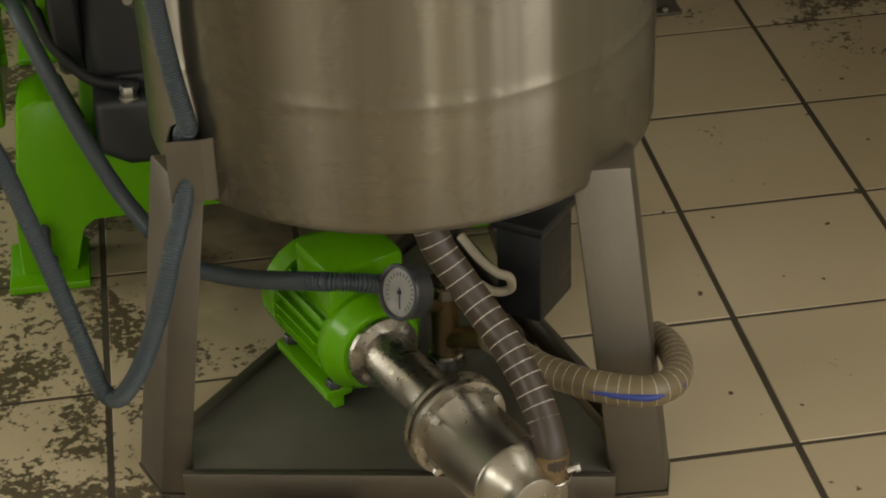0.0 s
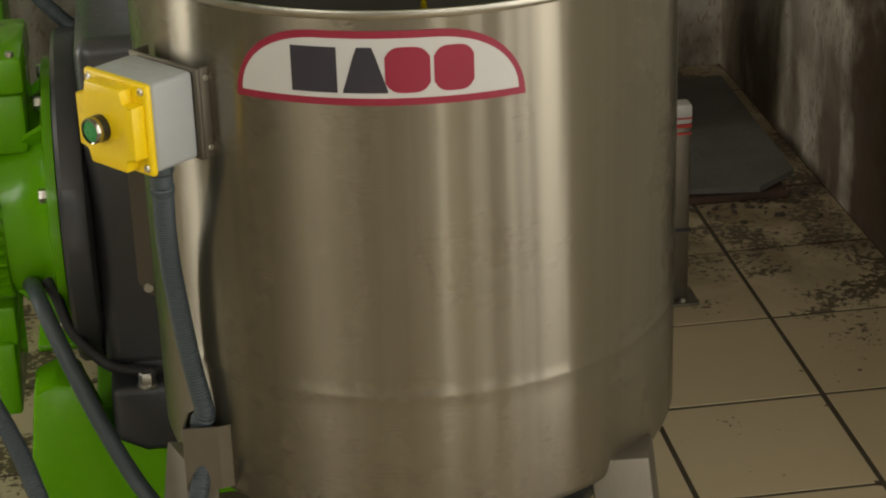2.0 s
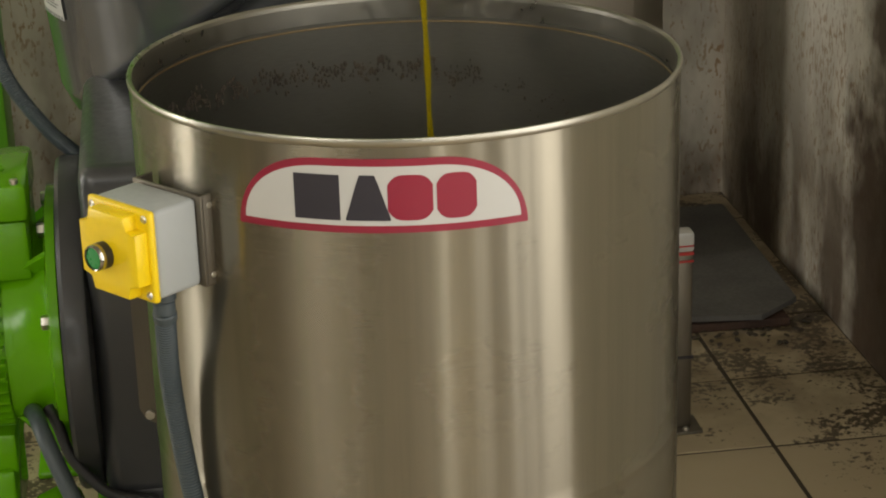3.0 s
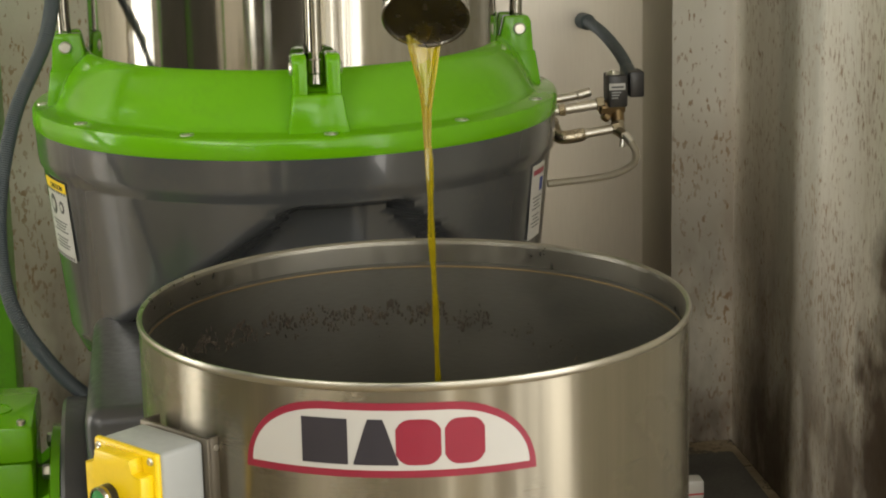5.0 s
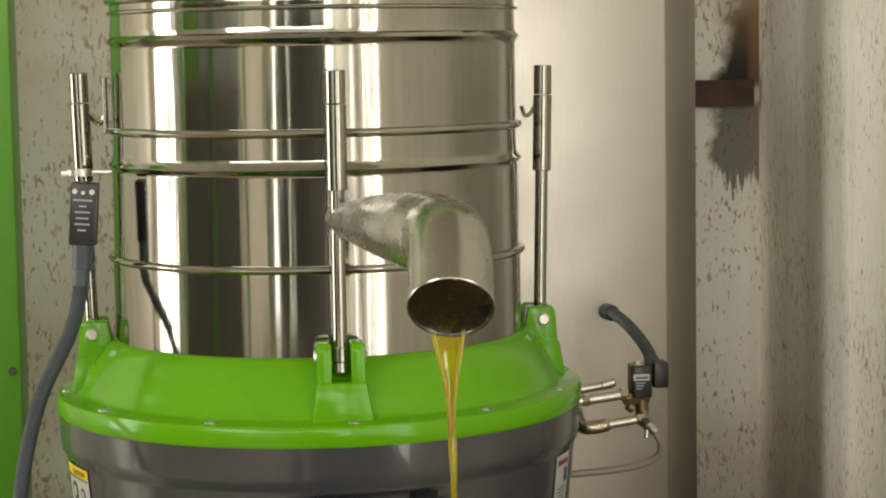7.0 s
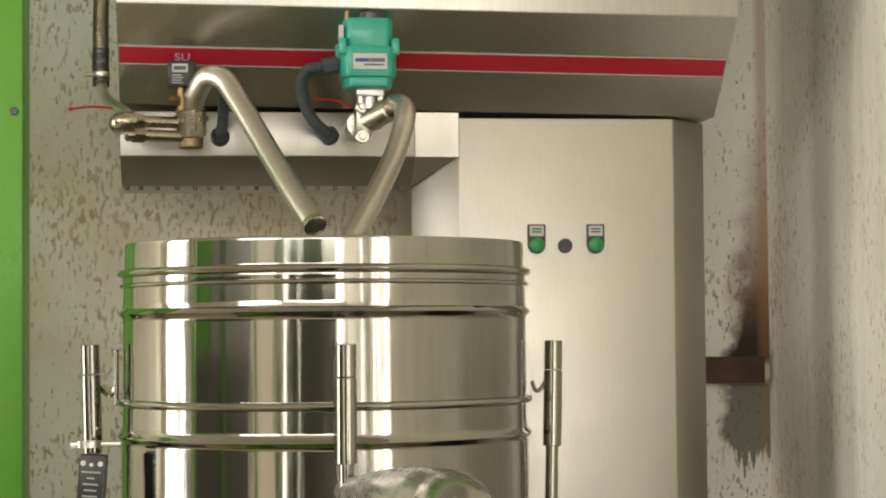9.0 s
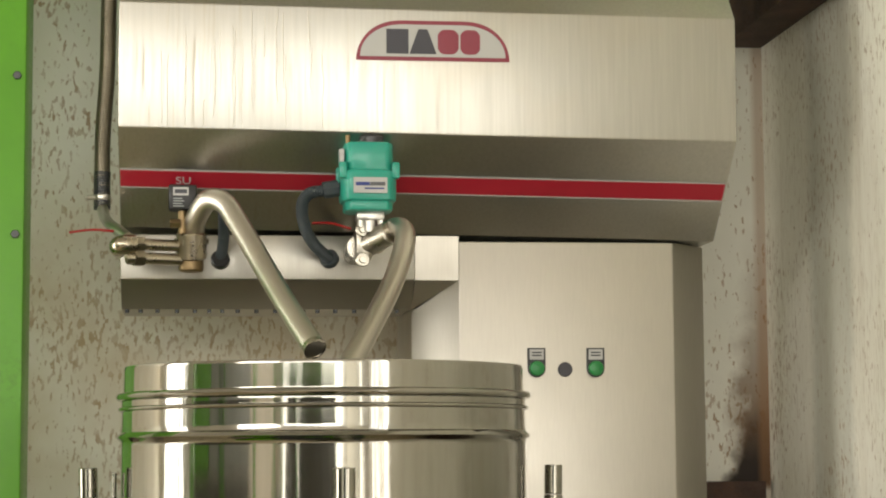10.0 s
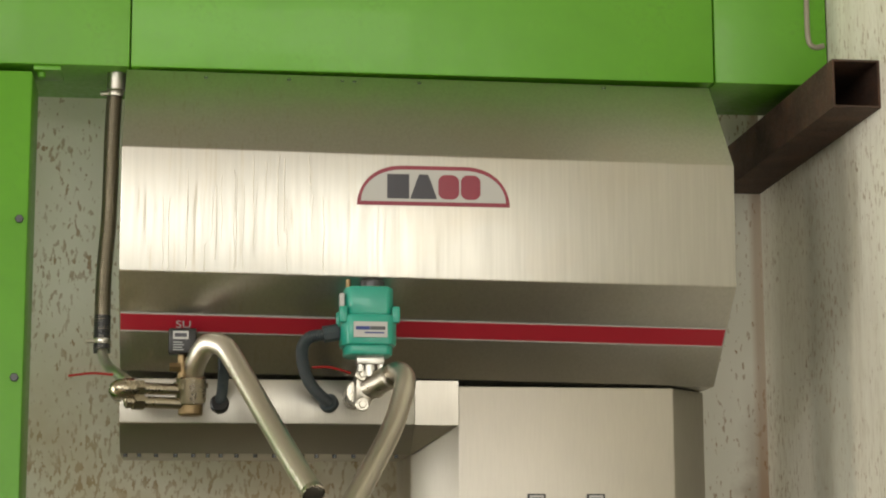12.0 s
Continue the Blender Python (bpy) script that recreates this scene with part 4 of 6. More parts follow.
    cov = part("cover", lathe([(0.40, 1.084), (0.4365, 1.084), (0.4385, 1.088), (0.4385, 1.110), (0.436, 1.115), (0.430, 1.1175), (0.408, 1.119), (0.402, 1.122), (0.398, 1.128), (0.392, 1.142), (0.378, 1.168), (0.360, 1.190),
                               (0.348, 1.2005), (0.341, 1.2045), (0.33, 1.205)], c, 144), M["green"], sep, "green painted domed cover")
    for k in range(12):
        p = on_sep(3 + 30 * k, 0.4195, 1.1178)
        part("cover_screw", join(lathe([(0.0105, 0), (0.0105, 0.0014), (0.008, 0.0016), (0.007, 0.0005)], tuple(p), 20), lathe([(0.0045, 0), (0.0045, 0.0025)], tuple(p), 6, True)), M["zinc"], cov)
    part("drain_stub", rod((-0.0697, 2.9900, 0.7252), (-0.0680, 2.9900, 0.7572), 0.0085, 18, 0.002), M["polished"], sep, "polished drain stub")
    # drum
    def held(profile):
        """Adds rings beside the ends of long straight runs, so that they shade as true cylinders."""
        out = [profile[0]]
        for (r0, z0), (r1, z1) in zip(profile, profile[1:]):
            n = math.hypot(r1 - r0, z1 - z0)
            if n > 0.02:
                f = 0.003 / n
                out += [(r0 + (r1 - r0) * f, z0 + (z1 - z0) * f), (r1 - (r1 - r0) * f, z1 - (z1 - z0) * f)]
            out.append((r1, z1))
        return out
    drum = part("drum", lathe(held([(0.330, 1.203), (0.3395, 1.205), (0.3395, 1.330), (0.3375, 1.345), (0.3368, 1.480), (0.3380, 1.483), (0.3425, 1.487), (0.3440, 1.490), (0.3420, 1.493), (0.3372, 1.497), (0.3352, 1.503),
                               (0.3345, 1.538), (0.3345, 1.552), (0.3345, 1.678), (0.3360, 1.682), (0.3405, 1.686), (0.3425, 1.689), (0.3405, 1.692), (0.3355, 1.697), (0.3340, 1.704), (0.3335, 1.732), (0.3345, 1.742), (0.3345, 1.750),
                               (0.3315, 1.760), (0.3310, 1.801), (0.3300, 1.8035), (0.3285, 1.802), (0.3280, 1.790), (0.3280, 1.25)]), c, 160), M["polished"], sep, "mirror-polished stainless drum")
    for z, r, w in ((1.338, 0.3415, 0.0062), (1.545, 0.3385, 0.0066), (1.7345, 0.3365, 0.0036), (1.7545, 0.3370, 0.0066)):
        prof = [(r + w * math.cos(2 * math.pi * j / 12), z + w * math.sin(2 * math.pi * j / 12)) for j in range(13)]
        part("band", lathe(prof, c, 144), M["polished"], drum, "polished clamp band")
    part("drum_floor", lathe([(0.328, 1.30), (0.02, 1.30)], c, 64), M["tank_in"], drum)
    # tie rods in forked lugs
    for k in range(4):
        a = 90 * k + 0.8
        p0, p1, p2, p3 = on_sep(a, 0.377, 1.215), on_sep(a, 0.383, 1.462), on_sep(a, 0.386, 1.590), on_sep(a, 0.387, 1.640)
        rd = part("tie_rod", rod(p0, p1 + (p2 - p1) * 0.3, 0.0108, 24, 0.001), M["polished"], sep, "polished steel tie rod")
        part("sleeve", rod(p1, p2, 0.0158, 28, 0.0012), M["polished"], rd)
        part("sleeve_cap", rod(p2 + Vector((0, 0, 0.0008)), p3, 0.0152, 28, 0.0012), M["polished"], rd)
        if k:
            part("hook", tube([on_sep(a, 0.372, 1.570), on_sep(a - 1.2, 0.364, 1.560), on_sep(a - 2.0, 0.354, 1.556), on_sep(a - 2.4, 0.347, 1.572)], 0.0036, 8), M["polished"], rd)
        if k == 3:
            part("latch_pin", rod(on_sep(a + 3.0, 0.345, 1.540), on_sep(a + 3.0, 0.345, 1.632), 0.0042, 12, 0.001), M["polished"], rd)
        part("eye_end", join(rod(p0 - Vector((0, 0, 0.012)), p0 + Vector((0, 0, 0.012)), 0.0125, 20, 0.002), turned([(0.011, 0), (0.013, 0.004), (0.011, 0.018)], p0 - Vector((0, 0, 0.030)), p0, 18)), M["polished"], rd)
        rot = Matrix.Translation((SC.x, SC.y, 0)) @ Matrix.Rotation(radians(a), 4, 'Z')
        w, g = 0.036, 0.0145
        lug = []
        for s in (-1, 1):
            x0, x1 = sorted((s * g, s * w))
            prof = [(-0.404, 1.130), (-0.3975, 1.225), (-0.392, 1.234), (-0.352, 1.234), (-0.345, 1.20), (-0.352, 1.13)]
            b = loft([[(x0, y, z) for y, z in prof], [(x1 + s * 0.0, y, z) for y, z in prof]])
            lug.append(b)
        lug.append(box((-w, -0.405, 1.122), (w, -0.36, 1.172)))
        lug.append(loft([[(-0.047, -0.412, 1.116), (0.047, -0.412, 1.116), (0.047, -0.35, 1.116), (-0.047, -0.35, 1.116)], [(-0.037, -0.404, 1.175), (0.037, -0.404, 1.175), (0.037, -0.35, 1.175), (-0.037, -0.35, 1.175)]]))
        lug = moved(join(*lug), rot)
        bmesh.ops.bevel(lug, geom=lug.edges[:], offset=0.0035, segments=2, affect='EDGES', profile=0.5)
        lg = part("lug", lug, M["green"], cov, "green forked lug")
        for s in (-1, 1):
            q0 = rot @ Vector((s * w, -0.377, 1.212))
            q1 = rot @ Vector((s * (w + 0.01), -0.377, 1.212))
            part("pin", turned([(0.0105, 0), (0.0105, 0.002), (0.008, 0.004)], q0, q1, 18), M["zinc"], sep)
    # spout
    arm = [Vector((0.234, 3.085, 1.413)), Vector((0.268, 2.880, 1.422)), Vector((0.305, 2.720, 1.425)), Vector((0.332, 2.640, 1.423))]
    elbow = [Vector((0.332, 2.640, 1.423)), Vector((0.336, 2.592, 1.417)), Vector((0.334, 2.553, 1.393)), Vector((0.331, 2.525, 1.369)), Vector((0.327, 2.500, 1.347))]

    def pipe(pts, radii, seg=44):
        """An open pipe through pts whose radius changes along the way."""
        line = spline(pts, 8)
        rings, up = [], Vector((0, 0, 1))
        for i, p in enumerate(line):
            d = (line[min(i + 1, len(line) - 1)] - line[max(i - 1, 0)]).normalized()
            side = d.cross(up).normalized()
            up = side.cross(d).normalized()
            r = float(np.interp(i / (len(line) - 1), np.linspace(0, 1, len(radii)), radii))
            rings.append([p + side * (r * math.cos(2 * math.pi * j / seg)) + up * (r * math.sin(2 * math.pi * j / seg)) for j in range(seg)])
        return loft(rings, caps=False)
    sp = part("spout", pipe(elbow, [0.0545, 0.0545, 0.0545]), M["satin"], sep, "satin steel elbow spout")
    part("arm", pipe(arm, [0.025, 0.036, 0.047, 0.0535, 0.0545]), M["satin"], sp, "tapered steel branch from the drum")
    part("bore", pipe(elbow, [0.0520, 0.0520, 0.0520]), M["oily"], sp, "oily bore with its shade put into the colour")
    tail = spline(elbow, 8)
    d = (tail[-1] - tail[-2]).normalized()
    part("lip", turned([(0.0520, -0.001), (0.0550, -0.002), (0.0556, 0.001), (0.0545, 0.0028), (0.0520, 0.0024), (0.0514, 0.0), (0.0520, -0.001)], tail[-1], tail[-1] + d, 48), M["satin"], sp)
    for p, q in ((tail[1], tail[2]),):
        part("weld", turned([(0.0540, -0.0022), (0.0551, -0.0008), (0.0551, 0.0008), (0.0540, 0.0022)], p, q, 48), M["satin"], sp, "ground weld seam")
    film, across = [], d.cross(Vector((0, 0, 1))).normalized()
    for i, p in enumerate(tail[10:-1]):                   # oil running along the floor of the bore
        q = (tail[min(11 + i, len(tail) - 1)] - tail[9 + i]).normalized()
        below = across.cross(q).normalized()
        below = below if below.z < 0 else -below
        film.append([p + below * (0.0515 * math.cos(radians(g))) + across * (0.0515 * math.sin(radians(g))) for g in range(-54, 55, 12)]
                    + [p + below * (0.0300 + 0.002 * (k / 5) ** 2) + across * (0.0079 * k) for k in range(5, -6, -1)])
    part("oil_film", loft(film), M["oil"], sp, "golden oil lying in the bore")
    return sep


def prism_xz(outline, y0, y1):
    return loft([[(x, y0, z) for x, z in outline], [(x, y1, z) for x, z in outline]])


separator()


def on_housing(angle, u, v, o, z0):
    r = 0.4142 + (z0 + v - 0.90) * 0.0945
    return on_sep(angle + math.degrees(u / 0.415), r + 0.0025 + o, z0 + v)


def warning(angle, w, h, z0, label, header):
    f = lambda u, v, o: on_housing(angle, u, v, o, z0)
    root = thing("warning_sticker", f(0, 0, 0), label, "sticker")
    rect = lambda a, b, lo, hi: [(a + (b - a) * i / 10, lo, hi) for i in range(11)]
    lift = lambda k: (lambda u, v, o: f(u, v, o + k))
    part("paper", sheet_on(f, rect(-w / 2, w / 2, 0, h), 0.0006), M["white"], root, "white printed paper", smooth=0)
    if header == "yellow":
        part("header", sheet_on(lift(0.0004), rect(-w / 2, w / 2, h * 0.87, h), 0.0006), M["yellow"], root, "yellow header", smooth=0)
        for z in (h * 0.83, 0.0):
            for i in range(9):
                a = -w / 2 + w * i / 9
                part("stripe", sheet_on(lift(0.0004), [(a, z + 0.001, z + 0.006), (a + w / 18, z + 0.001, z + 0.006)], 0.0006), M["navy"], root, smooth=0)
        curve = bpy.data.curves.new("word", 'FONT')
        curve.body, curve.size, curve.align_x, curve.extrude = "CAUTION", 0.0125, 'CENTER', 0.0003
        tmp = bpy.data.objects.new("word", curve)
        me = bpy.data.meshes.new_from_object(tmp)
        bpy.data.objects.remove(tmp)
        b = bmesh.new()
        b.from_mesh(me)
        bpy.data.meshes.remove(me)
        for v in b.verts:
            v.co = lift(0.0012)(v.co.x * 1.0 + w * 0.10, h * 0.895 + v.co.y, v.co.z)
        part("lettering", b, M["navy"], root, "black capital letters", smooth=0)
        for cu, r in ((-0.018, 0.016), (0.022, 0.010)):
            b = sheet_on(lift(0.0004), [(cu + r * math.sin(math.pi / 2 * i / 8), h * 0.67 - r * math.cos(math.pi / 2 * i / 8) - 0.0005, h * 0.67 + r * math.cos(math.pi / 2 * i / 8) + 0.0005) for i in range(-8, 9)], 0.0006)
            part("pictogram", b, M["navy"], root, smooth=0)
            b = sheet_on(lift(0.0008), [(cu + r * 0.5 * math.sin(math.pi / 2 * i / 8), h * 0.67 - r * 0.5 * math.cos(math.pi / 2 * i / 8) - 0.0005, h * 0.67 + r * 0.5 * math.cos(math.pi / 2 * i / 8) + 0.0005) for i in range(-8, 9)], 0.0006)
            part("pictogram", b, M["white"], root, smooth=0)
        tops = [0.46, 0.42, 0.38, 0.34, 0.25, 0.21, 0.17, 0.13]
    else:
        part("header", sheet_on(lift(0.0004), rect(-w * 0.4, w * 0.4, h * 0.86, h * 0.93), 0.0006), M["red"], root, "red heading bar", smooth=0)
        part("pictogram", sheet_on(lift(0.0004), rect(w * 0.12, w * 0.38, h * 0.62, h * 0.80), 0.0006), M["blue"], root, smooth=0)
        tops = [0.54, 0.49, 0.44, 0.39, 0.30, 0.25, 0.20, 0.15]
    for i, t in enumerate(tops):
        k = 0.34 - 0.06 * (i % 3)
        part("text_bar", sheet_on(lift(0.0004), rect(-w * k, w * k, h * t, h * t + h * 0.016), 0.0006), M["gear"], root, smooth=0)
    return root


warning(-71, 0.100, 0.130, 0.884, "white caution sticker with a yellow header on the housing", "yellow")
warning(62.0, 0.062, 0.124, 0.890, "white instruction sticker with a red heading", "red")

# ---- the falling oil ----


def oil_stream():
    x, y = 0.330, 2.537
    root = thing("oil_stream", (x, y, 1.315), "golden stream of oil falling from the spout into the tank", "oil")

    def ribbon(secs, seg=20):
        rings = []
        for z, w, t, dx in secs:
            ring = []
            for i in range(seg):
                a = 2 * math.pi * i / seg
                c, s = math.cos(a), math.sin(a)
                waist = 0.22 + 0.78 * abs(c) ** 2
                ring.append((x + dx + w * c, y + t * s * waist, z))
            rings.append(ring)
        return loft(rings)
    sheet = part("sheet", ribbon([(1.334, 0.0200, 0.006, -0.002), (1.330, 0.0225, 0.010, -0.002), (1.322, 0.0215, 0.011, -0.002), (1.314, 0.0195, 0.007, -0.002), (1.300, 0.0165, 0.0035, -0.0015), (1.275, 0.0110, 0.0035, -0.001), (1.250, 0.0080, 0.0045, 0), (1.228, 0.0068, 0.0055, 0), (1.205, 0.0060, 0.0055, 0), (1.18, 0.0050, 0.005, 0)]), M["oil"], root, "fan of oil below the lip")
    for s in (-1, 1):
        part("strand", tube([(x - 0.002 + s * 0.0225, y - 0.002, 1.336), (x - 0.002 + s * 0.0195, y - 0.003, 1.312), (x - 0.001 + s * 0.0135, y - 0.003, 1.281), (x + s * 0.0070, y - 0.002, 1.248), (x + s * 0.0030, y, 1.215), (x + s * 0.0015, y, 1.175)], 0.0034, 12, smooth_n=5), M["oil"], sheet, "thicker strand at the edge of the fan")
    secs = []
    for i in range(41):
        z = 1.18 - i * (1.18 - 0.60) / 40
        w = 0.0049 - 0.0010 * min(1, i / 12) + 0.0008 * math.sin(i * 0.9)
        secs.append((z, w, w * 0.9, 0.0006 * math.sin(i * 0.55) + 0.00022 * i))
    thread = part("thread", ribbon(secs), M["oil"], root, "thin thread of oil")
    return root, sheet, thread


stream, stream_sheet, stream_thread = oil_stream()
lone("oil_surface", lathe([(0.3145, 0.612), (0.31, 0.61), (0.01, 0.61)], (TC.x, TC.y, 0), 96), M["oil"], "still golden oil lying in the tank", "oil")

# ---- the green frame, hood and cabinet behind ----
frame_root = thing("machine_frame", (-0.54, 4.10, 0), "green sheet-steel frame with a post and an overhead beam", "frame")
part("post", box((-0.75, 4.10, 0.0), (-0.331, 4.27, 2.728), 0.005), M["green_sheet"], frame_root, "green painted post")
for x0, x1 in ((-1.60, -0.1362), (-0.1338, 1.0925), (1.0955, 1.343)):
    part("beam_panel", box((x0, 4.098, 2.742), (x1, 4.38, 3.20), 0.004), M["green_sheet"], frame_root, "green painted beam panel")
for z in (1.045, 2.10, 2.42):
    part("bolt", hexhead((-0.348, 4.101, z), (-0.348, 3, z), 0.009, 0.008), M["gear"], frame_root)
part("corner_bracket", join(box((-0.330, 4.105, 2.7325), (-0.275, 4.20, 2.7415), 0.001), rod((-0.315, 4.13, 2.7325), (-0.315, 4.13, 2.722), 0.008, 14, 0.001)), M["green_sheet"], frame_root)
part("weld_bead", tube([(1.301, 4.096, 2.98), (1.300, 4.096, 2.87), (1.304, 4.096, 2.835), (1.318, 4.096, 2.826), (1.335, 4.096, 2.83)], 0.006, 8), M["milky"], frame_root, "smear of old sealant")

hood = thing("decanter_hood", (0.47, 4.12, 2.105), "brushed stainless machine hood with a red stripe and water runs", "machine hood")
HOOD_L = [(4.12, 2.118), (3.922, 2.290), (3.918, 2.536), (4.096, 2.736), (4.40, 2.736), (4.40, 2.118)]
HOOD_R = [(4.12, 2.096), (3.922, 2.276), (3.918, 2.524), (4.096, 2.730), (4.40, 2.730), (4.40, 2.096)]
casing = loft([[(-0.142, y, z) for y, z in HOOD_L], [(1.081, y, z) for y, z in HOOD_R]])
bmesh.ops.bevel(casing, geom=casing.edges[:], offset=0.003, segments=2, affect='EDGES', profile=0.5)
part("casing", casing, M["hood"], hood, "brushed stainless casing")
low = lambda x, f, o: Vector((x, 4.12 - 0.198 * f - 0.668 * o, 2.118 - 0.022 * (x + 0.142) / 1.223 + (0.172 + 0.008 * (x + 0.142) / 1.223) * f - 0.744 * o))
rows_s = [(-0.140 + 1.218 * i / 20, 0.41, 0.60) for i in range(21)]
part("stripe_edge", sheet_on(lambda u, v, o: low(u, v, o + 0.0006), rows_s, 0.0006), M["white"], hood, "thin white edge", smooth=0)
part("stripe", sheet_on(lambda u, v, o: low(u, v, o + 0.0012), [(x * 0.999, 0.425, 0.585) for x, _, _ in rows_s], 0.0006), M["stripe"], hood, "dark red printed stripe", smooth=0)
rnd = random.Random(12)
for x, z0, z1 in ((-0.059, 2.439, 2.292), (-0.047, 2.432, 2.290), (-0.015, 2.491, 2.293), (-0.012, 2.457, 2.335), (0.021, 2.346, 2.293),
                   (0.035, 2.447, 2.356), (0.044, 2.459, 2.314), (0.054, 2.481, 2.350), (0.078, 2.493, 2.292), (0.083, 2.482, 2.297),
                   (0.096, 2.465, 2.290), (0.115, 2.522, 2.337), (0.120, 2.471, 2.324), (0.139, 2.511, 2.432), (0.163, 2.529, 2.343),
                   (0.176, 2.518, 2.370), (0.180, 2.437, 2.292), (0.225, 2.525, 2.463), (0.230, 2.446, 2.366), (0.253, 2.441, 2.293)):
    face = lambda z: 3.922 - 0.004 * (z - 2.283) / 0.247
    pts = [(x + rnd.gauss(0, 0.0012), face(z0 + (z1 - z0) * i / 5), z0 + (z1 - z0) * i / 5) for i in range(6)]
    part("dried_run", tube(pts, rnd.uniform(0.0005, 0.0010), 8, smooth_n=4), M["scale"], hood, "pale dried run of water")
curve = bpy.data.curves.new("word", 'FONT')
curve.body, curve.size, curve.extrude = "SU", 0.027, 0.0003
tmp = bpy.data.objects.new("word", curve)
me = bpy.data.meshes.new_from_object(tmp)
bpy.data.objects.remove(tmp)
b = bmesh.new()
b.from_mesh(me)
bpy.data.meshes.remove(me)
for v in b.verts:
    v.co = low(-0.032 + v.co.x, 0.462 + v.co.y / 0.266, 0.002 + v.co.z)
part("lettering", b, M["white"], hood, "white capital letters", smooth=0)
for x in (0.02, 0.19, 0.30, 0.325, 0.46, 0.85):
    f = 0.93
    p = Vector((x, 4.095 - 0.177 * (1 - f) - 0.002, 2.736 - 0.206 * (1 - f) - 0.002))
    part("rivet", moved(lathe([(0.0045, 0), (0.003, 0.002)], seg=10), along(p, p + Vector((0, -0.735, 0.678)))), M["gear"], hood)
sticker("hood_sign", lambda u, v, o: Vector((0.470 + u, 3.9215 - 0.0162 * (0.145 + v) - o - 0.0004, 2.428 + v)), 0.304, 0.080, "half-oval white sign with dark red border on the hood", (-0.304, -0.160, -0.152, 0.020, 0.030, 0.167, 0.178, 0.307))

cab = thing("control_cabinet", (0.77, 4.30, 0), "brushed stainless cabinet with two green pilot lamps", "cabinet")
part("body", prism_z([(0.545, 4.122), (0.993, 4.122), (1.080, 4.212), (1.080, 4.50), (0.455, 4.50), (0.455, 4.212)], 0.0, 2.0930, 0.003), M["sheet"], cab, "brushed stainless body with chamfered edges")


def lamp_plate(x):
    bm = []
    w, z0, z1 = 0.0185, 1.8135, 1.874
    o = [(x - w, z1), (x - w, z0 + w)] + [(x - w * math.cos(math.pi * i / 12), z0 + w - w * math.sin(math.pi * i / 12)) for i in range(1, 12)] + [(x + w, z0 + w), (x + w, z1)]
    pl = part("legend_plate", prism_xz(o, 4.117, 4.1225), M["black"], cab, "black legend plate")
    part("legend_card", box((x - 0.0145, 4.1155, 1.850), (x + 0.0145, 4.1172, 1.871)), M["white"], pl, "white card", smooth=0)
    for z in (1.857, 1.863):
        part("text_bar", box((x - 0.010, 4.1148, z), (x + 0.010, 4.1156, z + 0.003)), M["gear"], pl, smooth=0)
    part("lamp", turned([(0.0155, 0), (0.0155, 0.006), (0.0140, 0.0085), (0.008, 0.010), (0.002, 0.0104)], (x, 4.117, 1.832), (x, 4.0, 1.832), 32), M["green_lens"], pl, "green pilot lamp lens")


lamp_plate(0.7035)
lamp_plate(0.8265)
part("blanking_plug", turned([(0.0150, 0), (0.0150, 0.005), (0.0135, 0.007)], (0.763, 4.122, 1.830), (0.763, 4.0, 1.830), 32), M["navy"], cab, "black blanking plug")

duct = thing("service_duct", (0.2, 4.2, 1.96), "brushed stainless service duct under the hood", "duct")
part("body", prism_x([(4.122, 2.1035), (4.122, 2.013), (4.205, 1.958), (4.42, 1.958), (4.42, 2.1035)], -0.1415, 0.4545, 0.0025), M["duct"], duct, "folded stainless duct")
part("end_piece", join(loft([[(0.4545, 4.122, 2.013), (0.4545, 4.122, 2.1035), (0.4545, 4.205, 2.1035), (0.4545, 4.205, 1.958)], [(0.544, 4.122, 2.013), (0.544, 4.122, 2.1035), (0.5435, 4.1235, 2.1035), (0.5435, 4.1235, 2.012)]])), M["sheet"], duct)
for i in range(18):
    x = -0.13 + 0.033 * i + 0.006 * math.sin(i * 5.1)
    part("drain_stud", rod((x, 4.212, 1.958), (x, 4.212, 1.951), 0.0045, 10), M["gear"], duct)


